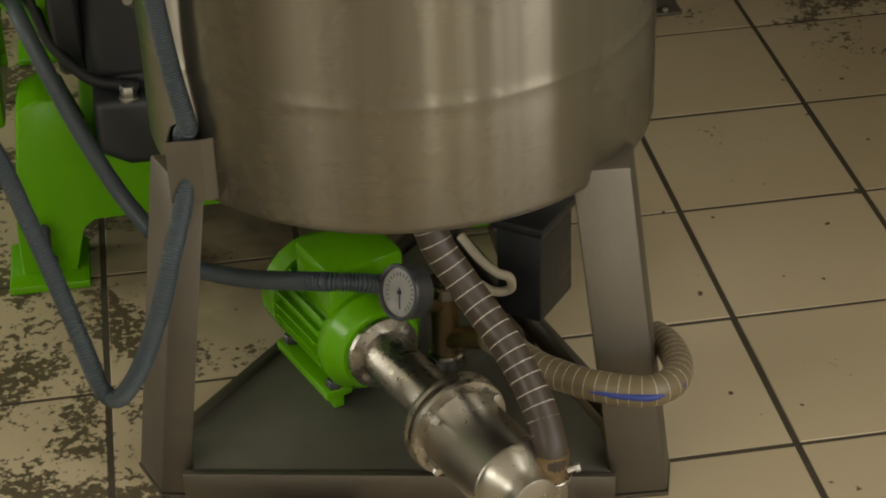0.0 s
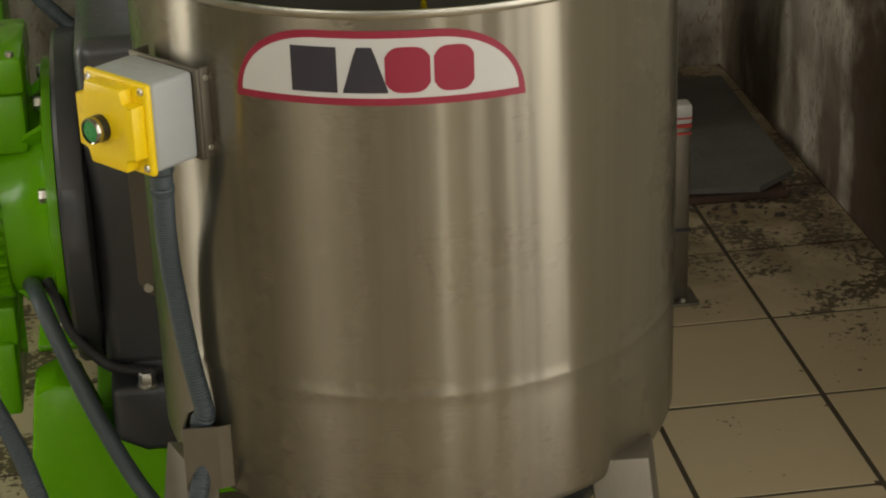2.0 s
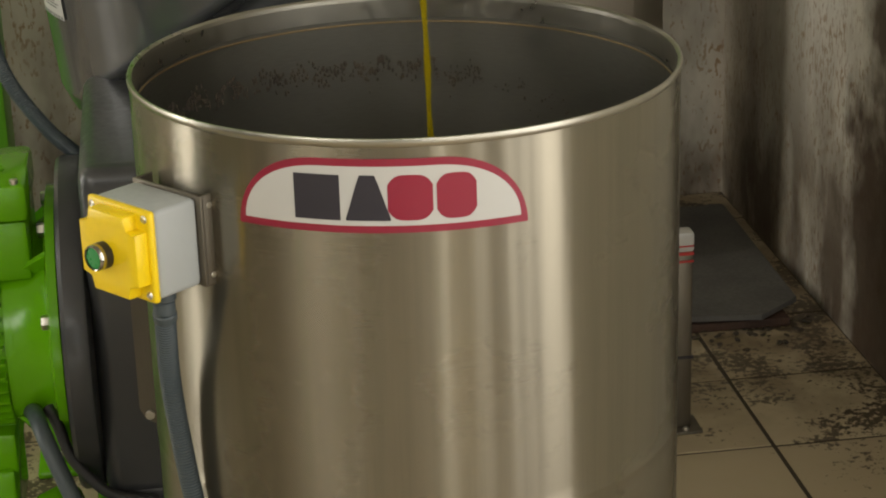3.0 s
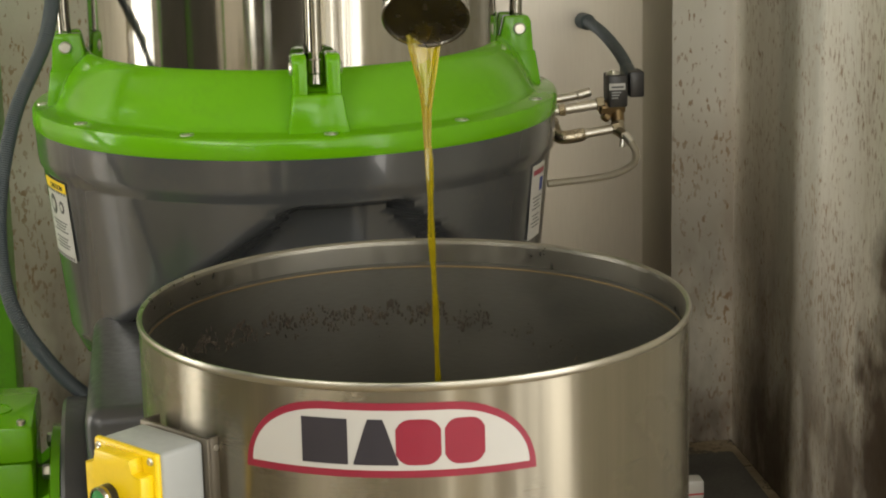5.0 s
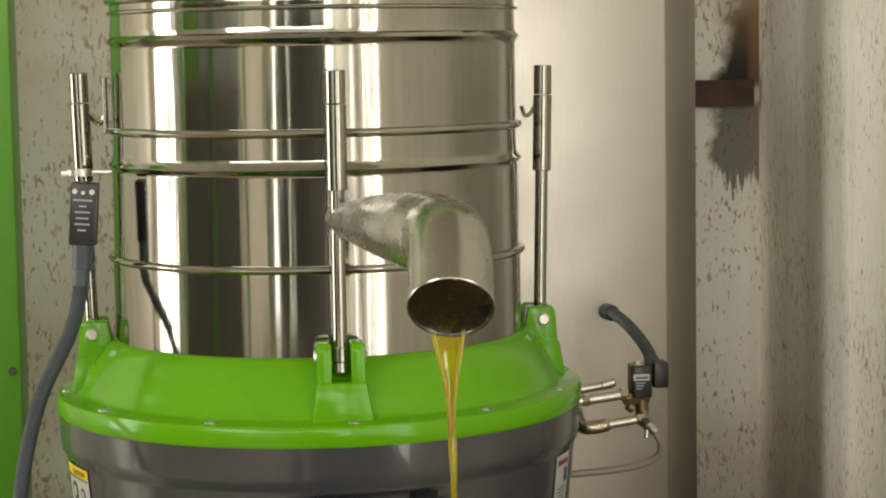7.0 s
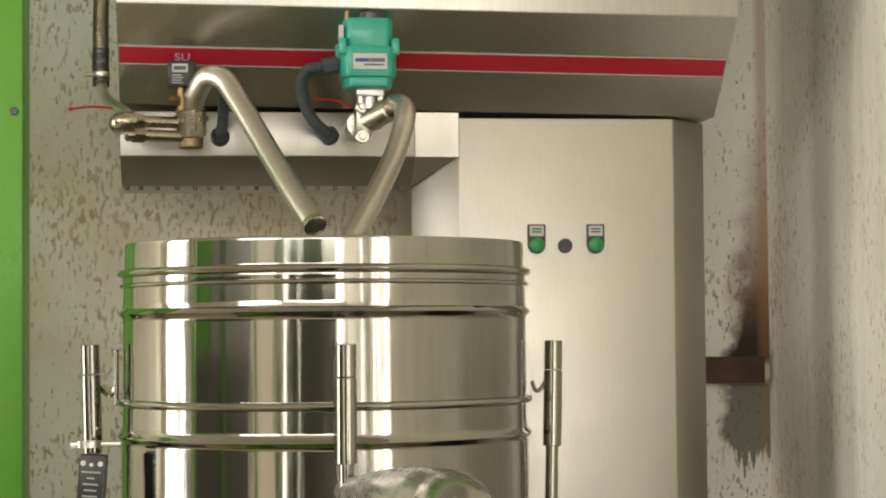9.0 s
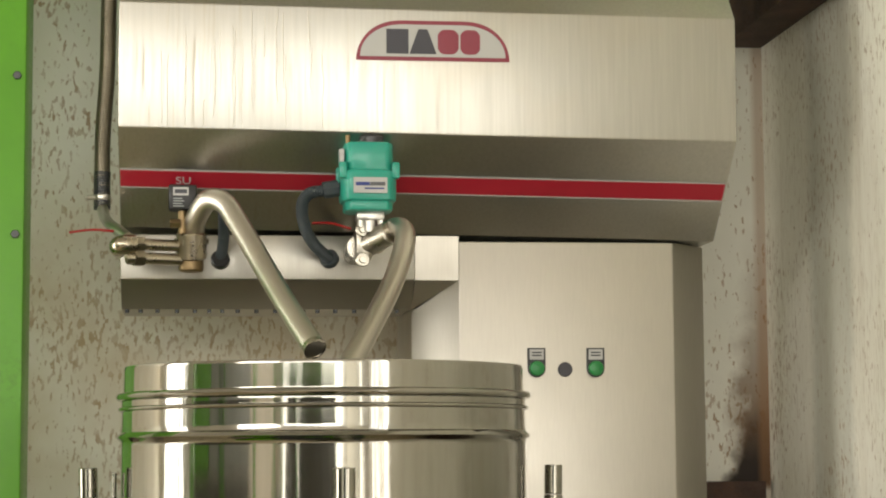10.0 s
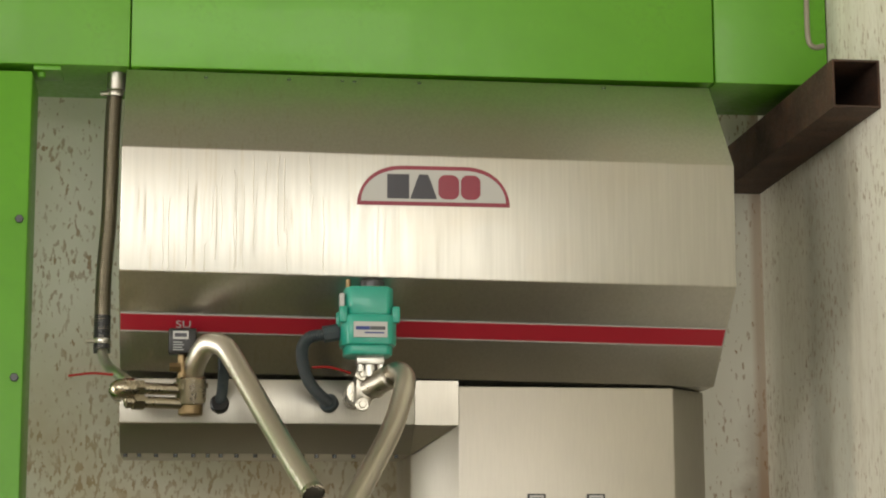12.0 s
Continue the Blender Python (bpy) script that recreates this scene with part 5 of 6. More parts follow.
def wash_pipe():
    root = thing("water_pipe", (0.0, 4.0, 2.09), "bent stainless wash pipe with a solenoid valve, above the drum", "pipe")
    bend = [(0.001, 4.030, 2.091), (0.011, 3.990, 2.126), (0.032, 3.955, 2.153), (0.061, 3.930, 2.146), (0.087, 3.900, 2.106), (0.137, 3.820, 2.009), (0.181, 3.730, 1.922), (0.221, 3.650, 1.848)]
    b = tube(bend, 0.0212, 24)
    part("bent_tube", b, M["tubing"], root, "bent stainless tube")
    part("tube_mouth", turned([(0.0213, -0.010), (0.0219, -0.009), (0.0219, 0.001), (0.0190, 0.0012), (0.0185, -0.006)], bend[-1], Vector(bend[-1]) * 2 - Vector(bend[-2]), 24), M["pipe"], root)
    v = Vector((0.0, 4.03, 2.075))
    part("union", join(rod(v + Vector((0, 0, -0.03)), v + Vector((0, -0.012, 0.022)), 0.030, 28, 0.003), rod(v + Vector((0, -0.004, 0.0)), v + Vector((0, -0.006, 0.010)), 0.034, 6)), M["nickel"], root, "threaded union")
    part("lower_union", rod(v + Vector((0.0, 0.0, -0.055)), v + Vector((0, 0, -0.03)), 0.024, 24, 0.003), M["brass"], root)
    for z in (2.070, 2.043):
        part("feed_tube", rod((-0.125, 3.985, z), (-0.02, 4.02, z), 0.0115, 18), M["nickel"], root)
        part("tube_nut", rod((-0.112, 3.989, z), (-0.092, 3.996, z), 0.0165, 6), M["nickel"], root)
    part("elbow", join(tube([(-0.140, 4.03, 2.066), (-0.140, 3.992, 2.066), (-0.132, 3.980, 2.068), (-0.110, 3.987, 2.070)], 0.019, 18), rod((-0.128, 3.999, 2.046), (-0.108, 3.996, 2.047), 0.0155, 18, 0.004)), M["nickel"], root, "nickel-plated elbow")
    coil_b = part("solenoid_coil", box((-0.045, 3.985, 2.138), (0.010, 4.035, 2.188), 0.004), M["black"], root, "black solenoid coil")
    part("coil_label", box((-0.036, 3.9835, 2.166), (-0.006, 3.9852, 2.182)), M["white"], coil_b, "white label", smooth=0)
    part("label_bar", box((-0.033, 3.9828, 2.170), (-0.009, 3.9837, 2.178)), M["navy"], coil_b, smooth=0)
    for i in range(4):
        part("text_bar", box((-0.036, 3.9838, 2.159 - 0.005 * i), (-0.018 + 0.003 * (i % 2), 3.9852, 2.161 - 0.005 * i)), M["lightgrey"], coil_b, smooth=0)
    part("coil_stem", join(rod((-0.018, 4.01, 2.085), (-0.018, 4.01, 2.138), 0.009, 14), rod((-0.042, 4.0, 2.112), (-0.022, 4.0, 2.112), 0.010, 6)), M["brass"], root, "brass valve stem")
    lever = part("lever", tube([(-0.150, 3.98, 2.094), (-0.190, 3.975, 2.096), (-0.235, 3.97, 2.090)], 0.0045, 8, flat=0.55), M["redpaint"], root, "red lever handle")
    return root


wash_pipe()
riser = thing("braided_hose", (-0.1729, 4.16, 2.7079), "braided steel water hose with clamped ends", "hose")
part("braid", tube([(-0.1642, 4.1600, 2.7550), (-0.1701, 4.1600, 2.6226), (-0.1727, 4.1600, 2.4440), (-0.1805, 4.1600, 2.3067), (-0.1806, 4.1600, 2.1649)], 0.0160, 16, 0.0005, 0.004), M["braid"], riser, "braided steel sleeve")
part("dark_sleeve", tube([(-0.1806, 4.1600, 2.2345), (-0.1811, 4.1600, 2.1962), (-0.1805, 4.1600, 2.1580)], 0.0170, 16, 0.0006, 0.005), M["gear"], riser, "dark rubber end")
part("bend", tube([(-0.1806, 4.1600, 2.1649), (-0.1741, 4.1200, 2.1395), (-0.1617, 4.0700, 2.1180), (-0.1446, 4.0300, 2.1024), (-0.1234, 3.9900, 2.0827)], 0.0112, 16), M["zinc"], riser, "plated bend")
for z, x in ((2.6924, -0.1659), (2.1765, -0.1808)):
    c1 = part("hose_clamp", lathe([(0.0172, 0), (0.0180, 0.002), (0.0180, 0.009), (0.0172, 0.011)], (x, 4.16, z), 24), M["zinc"], riser)
    part("clamp_screw", rod((x - 0.030, 4.155, z + 0.005), (x - 0.012, 4.152, z + 0.005), 0.005, 10, 0.001), M["zinc"], c1)
part("top_nut", rod((-0.1642, 4.16, 2.705), (-0.1642, 4.16, 2.775), 0.0190, 20, 0.002), M["zinc"], riser)


def actuator():
    root = thing("valve_actuator", (0.335, 3.93, 2.13), "teal electric valve actuator with a bent stainless outlet pipe", "actuator")
    c = (0.341, 3.93, 0)
    o = [(0.290, 3.905), (0.302, 3.880), (0.380, 3.880), (0.392, 3.905), (0.392, 3.960), (0.380, 3.985), (0.302, 3.985), (0.290, 3.960)]
    sc = lambda k: [(0.341 + (x - 0.341) * k, 3.932 + (y - 3.932) * k) for x, y in o]
    part("upper_case", prism_z(sc(0.94), 2.204, 2.262, 0.006), M["teal"], root, "teal upper case")
    part("lower_case", join(prism_z(sc(1.06), 2.146, 2.207, 0.007), prism_z(sc(0.92), 2.128, 2.15, 0.005)), M["teal"], root, "teal lower case")
    for x in (0.290, 0.392):
        for y in (3.89, 3.975):
            part("ear", box((x - 0.008, y - 0.008, 2.190), (x + 0.008, y + 0.008, 2.222), 0.004), M["teal"], root)
    part("indicator", join(rod((0.349, 3.93, 2.258), (0.349, 3.93, 2.278), 0.024, 28, 0.003), rod((0.349, 3.93, 2.27), (0.349, 3.93, 2.281), 0.013, 20, 0.002)), M["gear"], root, "dark indicator cap")
    part("stop_screw", rod((0.301, 3.91, 2.255), (0.301, 3.91, 2.277), 0.005, 12), M["brass"], root)
    lab = part("label", box((0.309, 3.8715, 2.160), (0.374, 3.8745, 2.190)), M["white"], root, "white label", smooth=0)
    part("mark", box((0.313, 3.8708, 2.174), (0.340, 3.8717, 2.181)), M["blue"], lab, smooth=0)
    part("mark", box((0.341, 3.8708, 2.174), (0.370, 3.8717, 2.181)), M["gear"], lab, smooth=0)
    part("mark", box((0.330, 3.8708, 2.167), (0.368, 3.8717, 2.170)), M["blue"], lab, smooth=0)
    part("side_label", box((0.2835, 3.895, 2.216), (0.2925, 3.915, 2.248)), M["white"], root, "small pale label", smooth=0)
    part("yoke", join(box((0.318, 3.91, 2.112), (0.372, 3.955, 2.129), 0.003), rod((0.345, 3.93, 2.09), (0.345, 3.93, 2.115), 0.015, 20), rod((0.325, 3.915, 2.098), (0.325, 3.915, 2.112), 0.006, 6), rod((0.365, 3.915, 2.098), (0.365, 3.915, 2.112), 0.006, 6)), M["zinc"], root, "steel mounting yoke")
    vb = part("valve_body", join(box((0.318, 3.935, 2.035), (0.350, 4.005, 2.100), 0.008), rod((0.338, 3.96, 2.067), (0.384, 3.90, 2.088), 0.024, 24, 0.003), rod((0.330, 4.0, 2.067), (0.330, 4.125, 2.067), 0.024, 24)), M["pumpsteel"], root, "three-piece steel ball valve")
    for x, z in ((0.331, 2.095), (0.331, 2.036)):
        part("valve_bolt", join(rod((x, 3.934, z), (x, 3.928, z), 0.014, 24, 0.002), hexhead((x, 3.929, z), (x, 3.0, z), 0.008, 0.008)), M["pumpsteel"], vb)
    bend = [(0.355, 3.955, 2.067), (0.381, 3.925, 2.091), (0.400, 3.895, 2.095), (0.408, 3.870, 2.075), (0.396, 3.845, 2.028), (0.371, 3.800, 1.968), (0.327, 3.720, 1.891), (0.287, 3.650, 1.826), (0.266, 3.610, 1.792)]
    part("bent_tube", tube(bend, 0.0207, 24), M["tubing"], root, "bent stainless tube")
    part("lever", tube([(0.315, 4.02, 2.106), (0.275, 4.02, 2.117), (0.238, 4.02, 2.117)], 0.0045, 8, flat=0.6), M["redpaint"], root, "red lever handle")
    part("feed_conduit", tube([(0.288, 3.93, 2.176), (0.257, 3.93, 2.171), (0.228, 3.94, 2.166), (0.2147, 3.96, 2.1445), (0.2226, 4.0, 2.107), (0.2436, 4.05, 2.078), (0.281, 4.118, 2.053)], 0.0112, 16, 0.0010, 0.0045), M["conduit"], root, "dark corrugated conduit")
    part("conduit_nut", rod((0.276, 4.108, 2.058), (0.282, 4.121, 2.052), 0.019, 20, 0.002), M["conduit"], root)
    part("gland_nut", rod((0.284, 3.93, 2.176), (0.254, 3.93, 2.171), 0.0165, 8), M["conduit"], root)
    return root


actuator()
plug = thing("solenoid_cable", (0.060, 4.12, 2.05), "dark conduit leaving the duct through a round gland", "cable")
part("cable_tube", tube([(0.058, 4.12, 2.058), (0.062, 4.09, 2.072), (0.064, 4.06, 2.105), (0.062, 4.05, 2.150)], 0.0105, 14, 0.0008, 0.0042), M["conduit"], plug)
part("gland_ring", rod((0.058, 4.125, 2.050), (0.058, 4.108, 2.054), 0.019, 24, 0.003), M["black"], plug)

# ---- valve cluster beside the housing ----
vc = thing("flush_valve", (0.803, 3.600, 0.994), "brass solenoid flush valve with plated pipes and a black coil", "valve")
part("upper_tube", join(rod((0.702, 3.660, 1.037), (0.757, 3.660, 1.045), 0.0078, 18, 0.001), rod((0.757, 3.660, 1.045), (0.783, 3.660, 1.051), 0.0088, 18, 0.002)), M["zinc"], vc, "plated steel tube")
part("middle_tube", rod((0.690, 3.600, 1.027), (0.786, 3.600, 1.038), 0.0092, 18, 0.001), M["zinc"], vc, "plated steel tube")
part("lower_tube", rod((0.746, 3.580, 0.986), (0.811, 3.580, 0.995), 0.0082, 18, 0.001), M["zinc"], vc, "plated steel tube")
for p, q, r in (((0.709, 3.600, 1.030), (0.722, 3.600, 1.031), 0.0125), ((0.780, 3.600, 1.037), (0.795, 3.600, 1.039), 0.0135), ((0.746, 3.580, 0.986), (0.754, 3.580, 0.987), 0.0125), ((0.805, 3.580, 0.994), (0.820, 3.580, 0.996), 0.0115)):
    part("tube_nut", rod(p, q, r, 6, 0.001), M["nickel"], vc)
part("elbow", tube([(0.748, 3.580, 0.986), (0.725, 3.580, 0.983), (0.709, 3.585, 0.983), (0.702, 3.600, 0.992), (0.702, 3.620, 1.005)], 0.0125, 18), M["nickel"], vc, "plated elbow")
part("valve_body", join(rod((0.818, 3.600, 1.041), (0.821, 3.600, 1.001), 0.0125, 20, 0.002), rod((0.786, 3.600, 1.031), (0.833, 3.600, 1.031), 0.0135, 8, 0.002), rod((0.793, 3.600, 1.019), (0.805, 3.600, 1.010), 0.010, 16, 0.002)), M["brass"], vc, "worn brass valve body")
part("drop_leg", join(rod((0.821, 3.600, 1.006), (0.820, 3.585, 0.987), 0.0115, 18, 0.002), rod((0.813, 3.580, 0.993), (0.825, 3.560, 0.983), 0.0095, 16, 0.002)), M["nickel"], vc, "plated drop leg")
cb = part("coil", join(box((0.799, 3.625, 1.034), (0.834, 3.575, 1.092), 0.003), box((0.839, 3.625, 1.050), (0.866, 3.580, 1.097), 0.003)), M["black"], vc, "black coil and plug")
part("coil_label", box((0.799, 3.574, 1.066), (0.829, 3.575, 1.078)), M["white"], cb, "white label", smooth=0)
part("label_bar", box((0.803, 3.572, 1.070), (0.826, 3.574, 1.073)), M["gear"], cb, smooth=0)
for x in (0, 1, 2):
    part("text_bar", box((0.8038, 3.5735, 1.0605 - 0.005 * x), (0.8213 - 0.003 * x, 3.5752, 1.0625 - 0.005 * x)), M["lightgrey"], cb, smooth=0)
part("coil_cap", join(rod((0.812, 3.600, 1.087), (0.812, 3.600, 1.095), 0.0135, 20, 0.002), rod((0.812, 3.600, 1.095), (0.812, 3.600, 1.098), 0.0065, 6)), M["zinc"], cb)
part("conduit", tube([(0.867, 4.120, 1.123), (0.869, 4.060, 1.125), (0.864, 3.920, 1.123), (0.858, 3.780, 1.113), (0.850, 3.670, 1.102), (0.845, 3.610, 1.087)], 0.0112, 16, 0.0005, 0.004), M["conduit"], vc, "dark grey conduit")
part("conduit_gland", rod((0.864, 4.122, 1.124), (0.870, 4.085, 1.124), 0.0165, 20, 0.002), M["conduit"], vc)
part("plug_gland", rod((0.847, 3.640, 1.095), (0.846, 3.600, 1.084), 0.0135, 16, 0.002), M["conduit"], vc)
part("drain_cock", join(rod((0.822, 3.565, 0.985), (0.819, 3.560, 0.963), 0.0052, 12, 0.001), rod((0.824, 3.562, 0.987), (0.835, 3.550, 0.972), 0.0082, 14, 0.001)), M["zinc"], vc)
drain = [(0.833, 3.550, 0.975), (0.843, 3.550, 0.954), (0.840, 3.560, 0.931), (0.811, 3.570, 0.913), (0.761, 3.580, 0.903), (0.685, 3.580, 0.898)]
part("drain_hose", tube(drain, 0.0068, 14), M["milky"], vc, "pale drain hose")

# ---- safety switch and its conduit at the drum ----
sw = thing("limit_switch", (-0.157, 3.25, 1.42), "black limit switch clamped to the tie rod", "switch")
tilt = Matrix.Translation((-0.157, 3.27, 1.418)) @ Matrix.Rotation(radians(4), 4, 'Y') @ Matrix.Rotation(radians(-8), 4, 'Z')
body = part("body", moved(box((-0.0205, -0.016, -0.050), (0.0205, 0.016, 0.050), 0.003), tilt), M["black"], sw, "black plastic body")
for x in (-0.013, 0.0, 0.014):
    part("screw", moved(rod((x, -0.016, 0.034 + 0.002 * abs(x * 70)), (x, -0.0185, 0.034 + 0.002 * abs(x * 70)), 0.0042 if x else 0.003, 12), tilt), M["zinc"], body)
for i, w in enumerate((0.015, 0.006, 0.012, 0.010, 0.012, 0.007)):
    part("text_bar", moved(box((-w, -0.0168, 0.021 - 0.0095 * i), (w, -0.0159, 0.0235 - 0.0095 * i)), tilt), M["lightgrey"], body, smooth=0)
part("gland", moved(join(rod((0, 0, -0.048), (0.001, 0, -0.090), 0.0165, 20, 0.002)), tilt), M["conduit"], sw, "grey conduit gland")
part("clamp", join(lathe([(0.022, 0), (0.022, 0.010)], (-0.163, 3.30, 1.477), 24, True), box((-0.165, 3.29, 1.478), (-0.112, 3.31, 1.486), 0.002), box((-0.192, 3.285, 1.474), (-0.170, 3.305, 1.486), 0.002)), M["zinc"], sw, "steel clamp")
SWITCH_LINE = [(-0.1625, 3.27, 1.336), (-0.166, 3.258, 1.30), (-0.180, 3.20, 1.24), (-0.230, 3.14, 1.135), (-0.257, 3.08, 1.0), (-0.246, 3.03, 0.875), (-0.190, 3.0, 0.782), (-0.125, 2.97, 0.725), (-0.06, 2.93, 0.69)]
cond = thing("switch_conduit", SWITCH_LINE[0], "dark grey corrugated conduit from the limit switch", "hose")
part("tube", tube(SWITCH_LINE, 0.0115, 16, 0.0005, 0.0036), M["conduit"], cond)
part("end_sleeve", rod(SWITCH_LINE[0], SWITCH_LINE[1], 0.0132, 20, 0.0015), M["conduit"], cond, "smooth plastic end sleeve")

# ---- cables of the separator's motor ----
PUMP_LINE = [(-0.235, 2.80, 0.40), (-0.222, 2.70, 0.440), (-0.208, 2.64, 0.432), (-0.182, 2.60, 0.375), (-0.145, 2.565, 0.29), (-0.105, 2.535, 0.212), (-0.066, 2.50, 0.160)]
PUMP_END = [(-0.066, 2.50, 0.160), (-0.012, 2.42, 0.142), (0.055, 2.30, 0.188), (0.138, 2.165, 0.258), (0.190, 2.145, 0.262), (0.222, 2.16, 0.245), (0.262, 2.21, 0.205)]
cable = thing("pump_conduit", PUMP_LINE[0], "dark grey conduit from the separator's motor to the pump", "hose")
part("smooth_run", tube(PUMP_LINE, 0.0122, 16), M["conduit"], cable, "smooth dark grey run")
part("corrugated_run", tube(PUMP_END, 0.0112, 16, 0.0014, 0.0048), M["conduit"], cable, "corrugated end")
lone("thin_cable", tube([(-0.205, 2.72, 0.44), (-0.192, 2.70, 0.42), (-0.178, 2.69, 0.375), (-0.150, 2.685, 0.335), (-0.118, 2.68, 0.31), (-0.06, 2.68, 0.296)], 0.0085, 12), M["cable"], "thin black cable beside the gear housing", "cable")

# ---- steel post, board and rusty tubes by the wall ----
post = thing("steel_post", (0.902, 3.36, 0), "grey steel post marked with red on a foot plate", "post")
part("upright", box((0.885, 3.345, 0.006), (0.918, 3.378, 0.385), 0.004), M["leg"], post, "grey square tube")
part("cap", box((0.883, 3.343, 0.355), (0.920, 3.380, 0.393), 0.006), M["white"], post, "pale end with red scrawl")
for z, w in ((0.336, 0.004), (0.350, 0.006), (0.366, 0.003)):
    part("red_mark", box((0.8845, 3.3425, z), (0.9185, 3.3448, z + w)), M["redpaint"], post, smooth=0)
part("joint_ring", box((0.883, 3.343, 0.146), (0.920, 3.380, 0.151)), M["navy"], post)
part("foot_plate", box((0.868, 3.325, 0.0), (0.936, 3.398, 0.006), 0.001), M["leg"], post)
part("anchor_bolt", hexhead((0.905, 3.334, 0.006), (0.905, 3.334, 1), 0.006, 0.006), M["zinc"], post)
bm = loft([[(x, y, 0.018 + dz) for x, y, dz in ((0.80, 3.83, 0.004), (1.185, 3.775, 0.006), (1.285, 3.86, 0.004), (1.30, 4.48, 0.0), (0.80, 4.48, 0.0))],
           [(x, y, 0.030 + dz) for x, y, dz in ((0.80, 3.83, 0.004), (1.185, 3.775, 0.006), (1.285, 3.86, 0.004), (1.30, 4.48, 0.0), (0.80, 4.48, 0.0))]])
lone("floor_board", bm, M["mat_sheet"], "grey board lying on the dirty floor by the wall", "board", smooth=0)
rnd = random.Random(9)
bm = bmesh.new()
for _ in range(60):
    p = (rnd.uniform(0.93, 1.30), rnd.gauss(3.74, 0.03) + rnd.random() * 0.05, 0.003)
    s = rnd.uniform(0.003, 0.008)
    bmesh.ops.create_icosphere(bm, subdivisions=1, radius=1, matrix=Matrix.Translation(p) @ Euler((0, 0, rnd.random() * 6)).to_matrix().to_4x4() @ Matrix.Diagonal((s * 1.8, s, s * 0.35, 1)))
lone("floor_debris", bm, M["crud"], "dark scraps and pulp under the board", "debris", kind="stuff")
for a in (((0.83, 3.79, 0.0), (1.25, 3.84, 0.018)), ((0.83, 4.30, 0.0), (1.25, 4.35, 0.018))):
    lone("board_batten", box(*a, 0.002), M["rust"], "dark batten under the board", "batten")


def square_tube(name, a, b, w, t, label):
    """An open square tube from a to b."""
    ring = lambda k: [Vector((x, 0, 0)) + Vector((0, y, 0)) for x, y in ((-k, -k), (k, -k), (k, k), (-k, k))]
    h = (Vector(b) - Vector(a)).length
    o, i = w / 2, w / 2 - t
    rings = [[p + Vector((0, 0, z)) for p in ring(k)] for k, z in ((i, h * 0.9), (i, 0), (o, 0), (o, h))]
    bm = loft(rings, caps=False)
    d = (Vector(b) - Vector(a)).normalized()
    side = Vector((0, 0, 1)).cross(d).normalized()
    up = d.cross(side)
    m = Matrix(((side.x, up.x, d.x, a[0]), (side.y, up.y, d.y, a[1]), (side.z, up.z, d.z, a[2]), (0, 0, 0, 1)))
    return lone(name, moved(bm, m), M["rust"], label, "steel tube", smooth=0)


square_tube("rusty_tube", (1.296, 3.78, 2.665), (1.296, 4.65, 2.665), 0.097, 0.004, "rusty open square steel tube along the wall")
square_tube("rusty_crossbar", (0.95, 4.655, 1.560), (1.326, 4.655, 1.560), 0.062, 0.004, "short rusty steel bar with scorch marks on the wall")

# ---- the machine behind the camera, seen in the polished drum ----
other = thing("decanter_machine", (-0.5, -2.0, 0), "dark grey machine in a green frame across the room", "machine")
part("casing", box((-1.32, -2.4, 0.35), (0.42, -1.6, 2.05), 0.04), M["mat_sheet"], other, "dark grey casing")
for x in (-2.75, -2.32, -1.38, 0.47):
    part("frame_post", box((x - 0.03, -1.58, 0.0), (x + 0.03, -1.50, 2.3), 0.004), M["green_sheet"], other, "green frame post")
part("frame_rail", box((-2.80, -1.49, 2.06), (0.50, -1.42, 2.14), 0.004), M["green_sheet"], other)
part("hopper", box((-1.1, -2.3, 2.05), (-0.2, -1.7, 2.5), 0.02), M["sheet"], other, "stainless hopper")
# unseen vessel and box, added to give the drum grey columns to reflect
part("standin_vessel", lathe([(0.05, 0.2), (0.30, 0.22), (0.33, 0.3), (0.33, 2.1), (0.25, 2.2), (0.05, 2.24)], (-1.82, -2.0, 0), 40), M["leg"], other, "stand-in steel vessel added for the drum reflection")
part("standin_box", box((-2.68, -1.75, 0.4), (-2.40, -1.55, 1.5), 0.02), M["lightgrey"], other, "stand-in light grey box added for the drum reflection")

press = thing("storage_rack", (-3.3, 1.3, 0), "green rack with dark panels across the room", "rack")
for y, w in ((-0.42, 0.07), (1.48, 0.025), (2.72, 0.06), (3.30, 0.05)):
    part("rack_post", box((-3.1, y - w, 0.0), (-3.02, y + w, 2.4), 0.004), M["green_sheet"], press, "green rack post")
part("panel", box((-3.6, -0.12, 0.25), (-3.12, 1.44, 1.58), 0.02), M["mat_sheet"], press, "dark grey panel")
part("panel", box((-3.6, 1.52, 0.25), (-3.12, 2.62, 1.58), 0.02), M["mat_sheet"], press, "dark grey panel")
part("green_housing", box((-3.55, 1.90, 1.60), (-3.15, 2.60, 2.35), 0.02), M["green_sheet"], press, "green sheet housing")
part("grey_housing", box((-3.55, -0.10, 1.60), (-3.15, 1.88, 2.35), 0.02), M["lightgrey"], press, "light grey housing")

# ---- floor and tiles ----
floor = lone("floor", box((XL - T, YR - T, -0.15), (XW + T, YW + T, -0.0012)), M["grout"], "cream floor tiles with dark dirty joints", kind="structure", smooth=0)
PX, PY, X0, Y0 = 0.2988, 0.3022, -0.1460, 2.0390
GX, GY = 0.0044, 0.0032


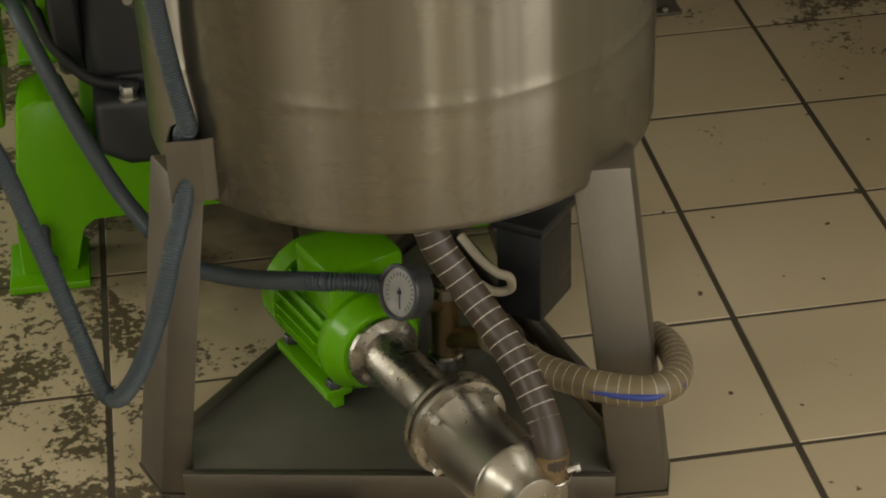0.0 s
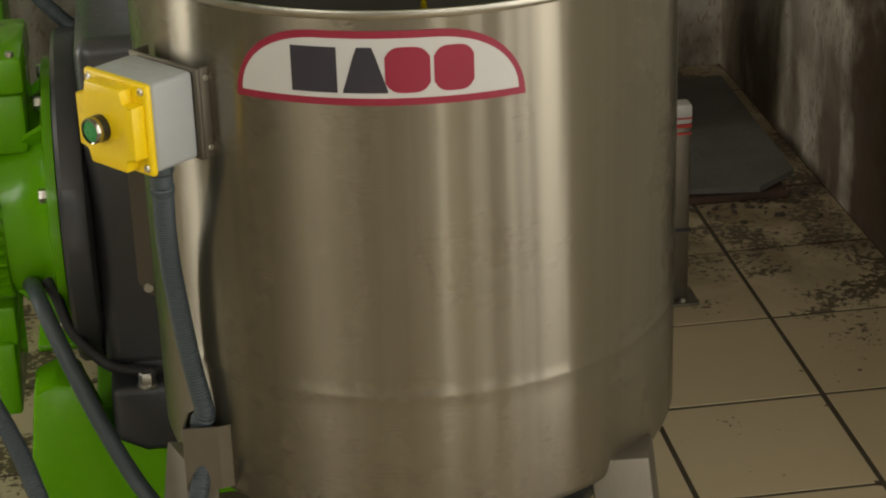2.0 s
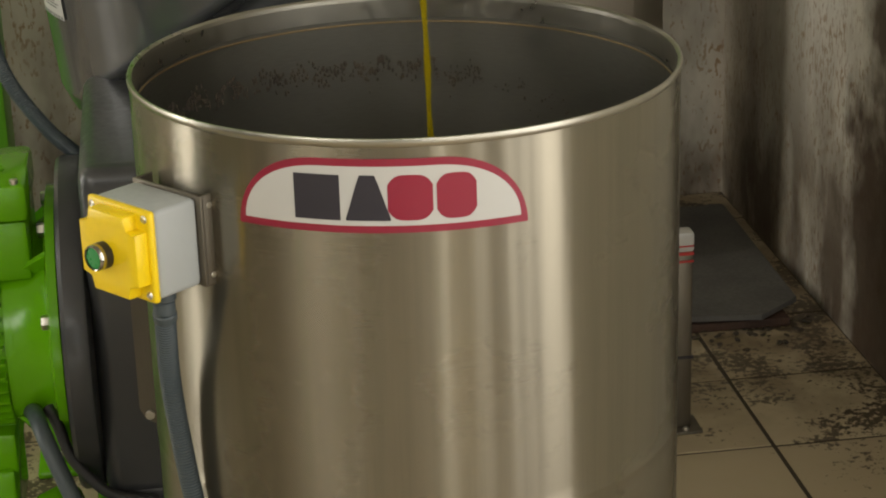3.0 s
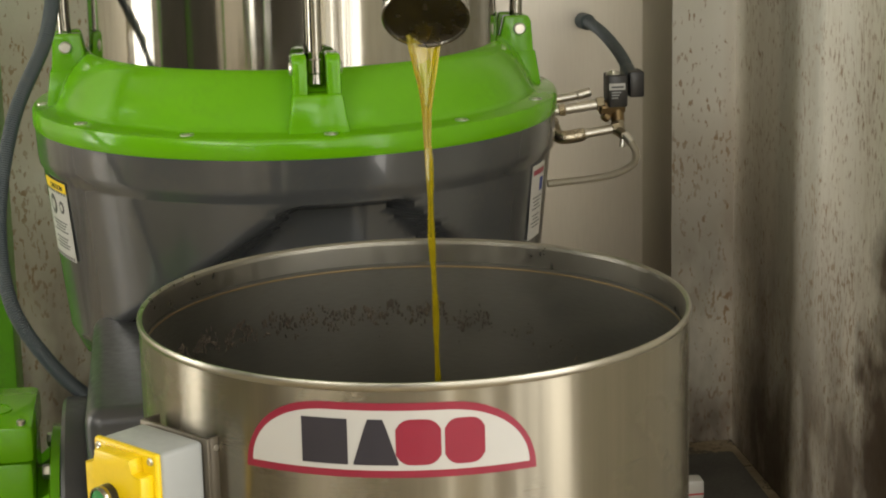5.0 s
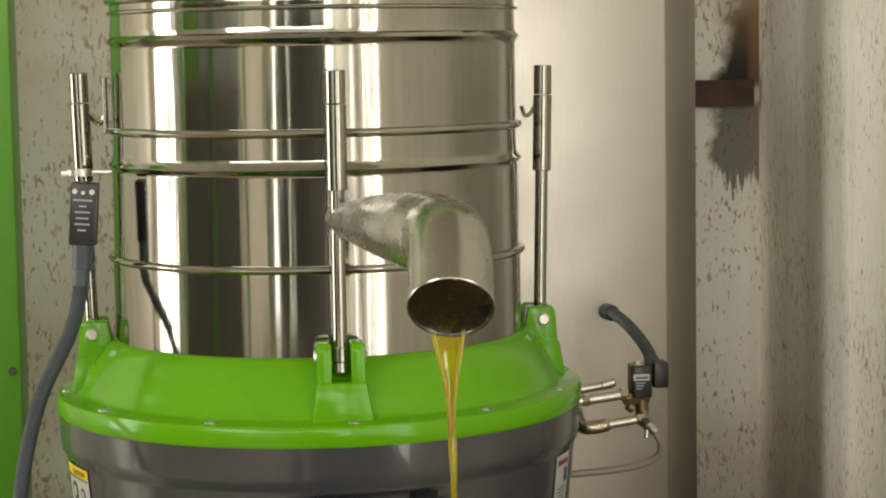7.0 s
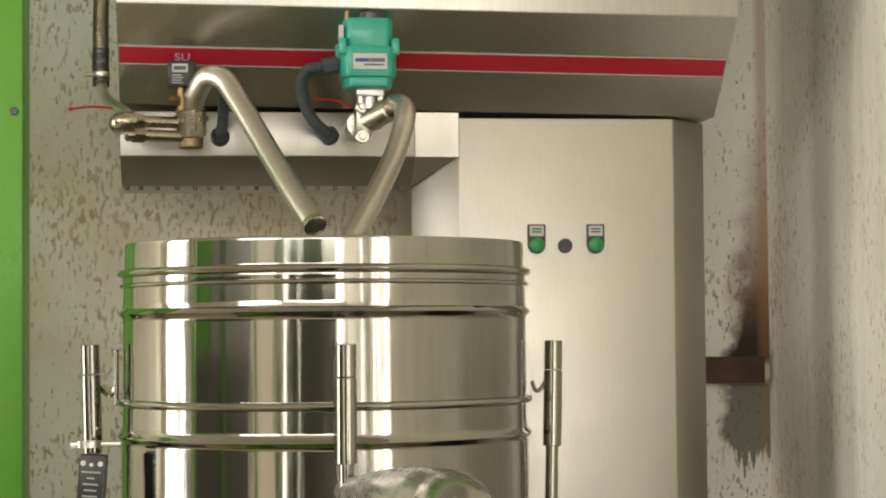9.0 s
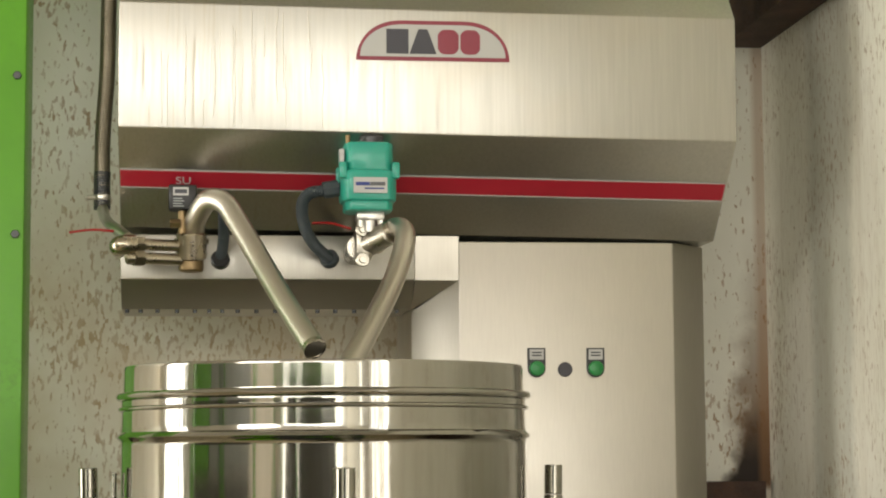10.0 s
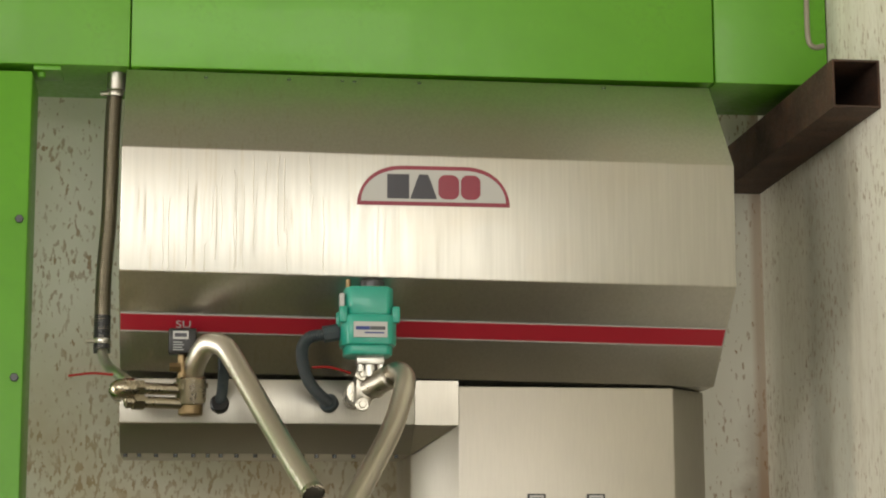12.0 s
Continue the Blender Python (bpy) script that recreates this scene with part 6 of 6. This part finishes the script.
def tile_mesh(w, h, name):
    bm = box((0, 0, -0.012), (w, h, 0.0), 0.0)
    top = [e for e in bm.edges if all(v.co.z > -0.001 for v in e.verts)]
    bmesh.ops.bevel(bm, geom=top, offset=0.0012, segments=1, affect='EDGES')
    return finish(bm, name, M["tile"], 0)


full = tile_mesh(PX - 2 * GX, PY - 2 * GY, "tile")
rest_v, rest_f = [], []
rnd = random.Random(2)
for i in range(-16, 6):
    for j in range(-22, 10):
        x, y = X0 + i * PX + GX, Y0 + j * PY + GY
        x1, y1 = min(x + PX - 2 * GX, XW - 0.001), min(y + PY - 2 * GY, YW - 0.001)
        if x >= XW - 0.03 or y >= YW - 0.02 or x < XL or y < YR:
            continue
        if -3 <= i and -2 <= j:
            cut = x1 < x + PX - 2 * GX - 0.001 or y1 < y + PY - 2 * GY - 0.001
            ob = new("tile", tile_mesh(x1 - x, y1 - y, "tile_cut") if cut else full)
            ob.parent = floor
            ob.location = (x, y, rnd.uniform(-0.0006, 0.0004))
            ob.rotation_euler = (rnd.gauss(0, 0.0012), rnd.gauss(0, 0.0012), rnd.gauss(0, 0.001))
        else:
            k = len(rest_v)
            rest_v += [(x, y, 0), (x1, y, 0), (x1, y1, 0), (x, y1, 0), (x, y, -0.01), (x1, y, -0.01), (x1, y1, -0.01), (x, y1, -0.01)]
            rest_f += [(k, k + 1, k + 2, k + 3), (k, k + 4, k + 5, k + 1), (k + 1, k + 5, k + 6, k + 2), (k + 2, k + 6, k + 7, k + 3), (k + 3, k + 7, k + 4, k)]
me = bpy.data.meshes.new("tiles_rest")
me.from_pydata(rest_v, [], rest_f)
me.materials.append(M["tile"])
rest = new("tiles_rest", me)
rest.parent = floor
tagged(rest, kind="stuff")


def motions():
    """The oil wavers as it falls."""
    rnd = random.Random(7)
    base = Vector((0.330, 2.537, 1.315))
    rows, rows_t = [], []
    for i in range(0, 49):
        t = i * 0.25
        turn = 9 * math.sin(t * 5.3) + rnd.uniform(-4, 4)
        rows.append((t, pose(base.x + 0.0006 * math.sin(t * 7.1), base.y, base.z, 0.25 * math.sin(t * 4.1), 0.25 * math.sin(t * 3.3 + 1), turn)))
        rows_t.append((t, pose(0.0004 * math.sin(t * 9.0), 0, 0.003 * math.sin(t * 11.0), 0, 0.15 * math.sin(t * 6.0), 20 * math.sin(t * 8.3))))
    walk(stream, rows)
    walk(stream_thread, rows_t)


motions()
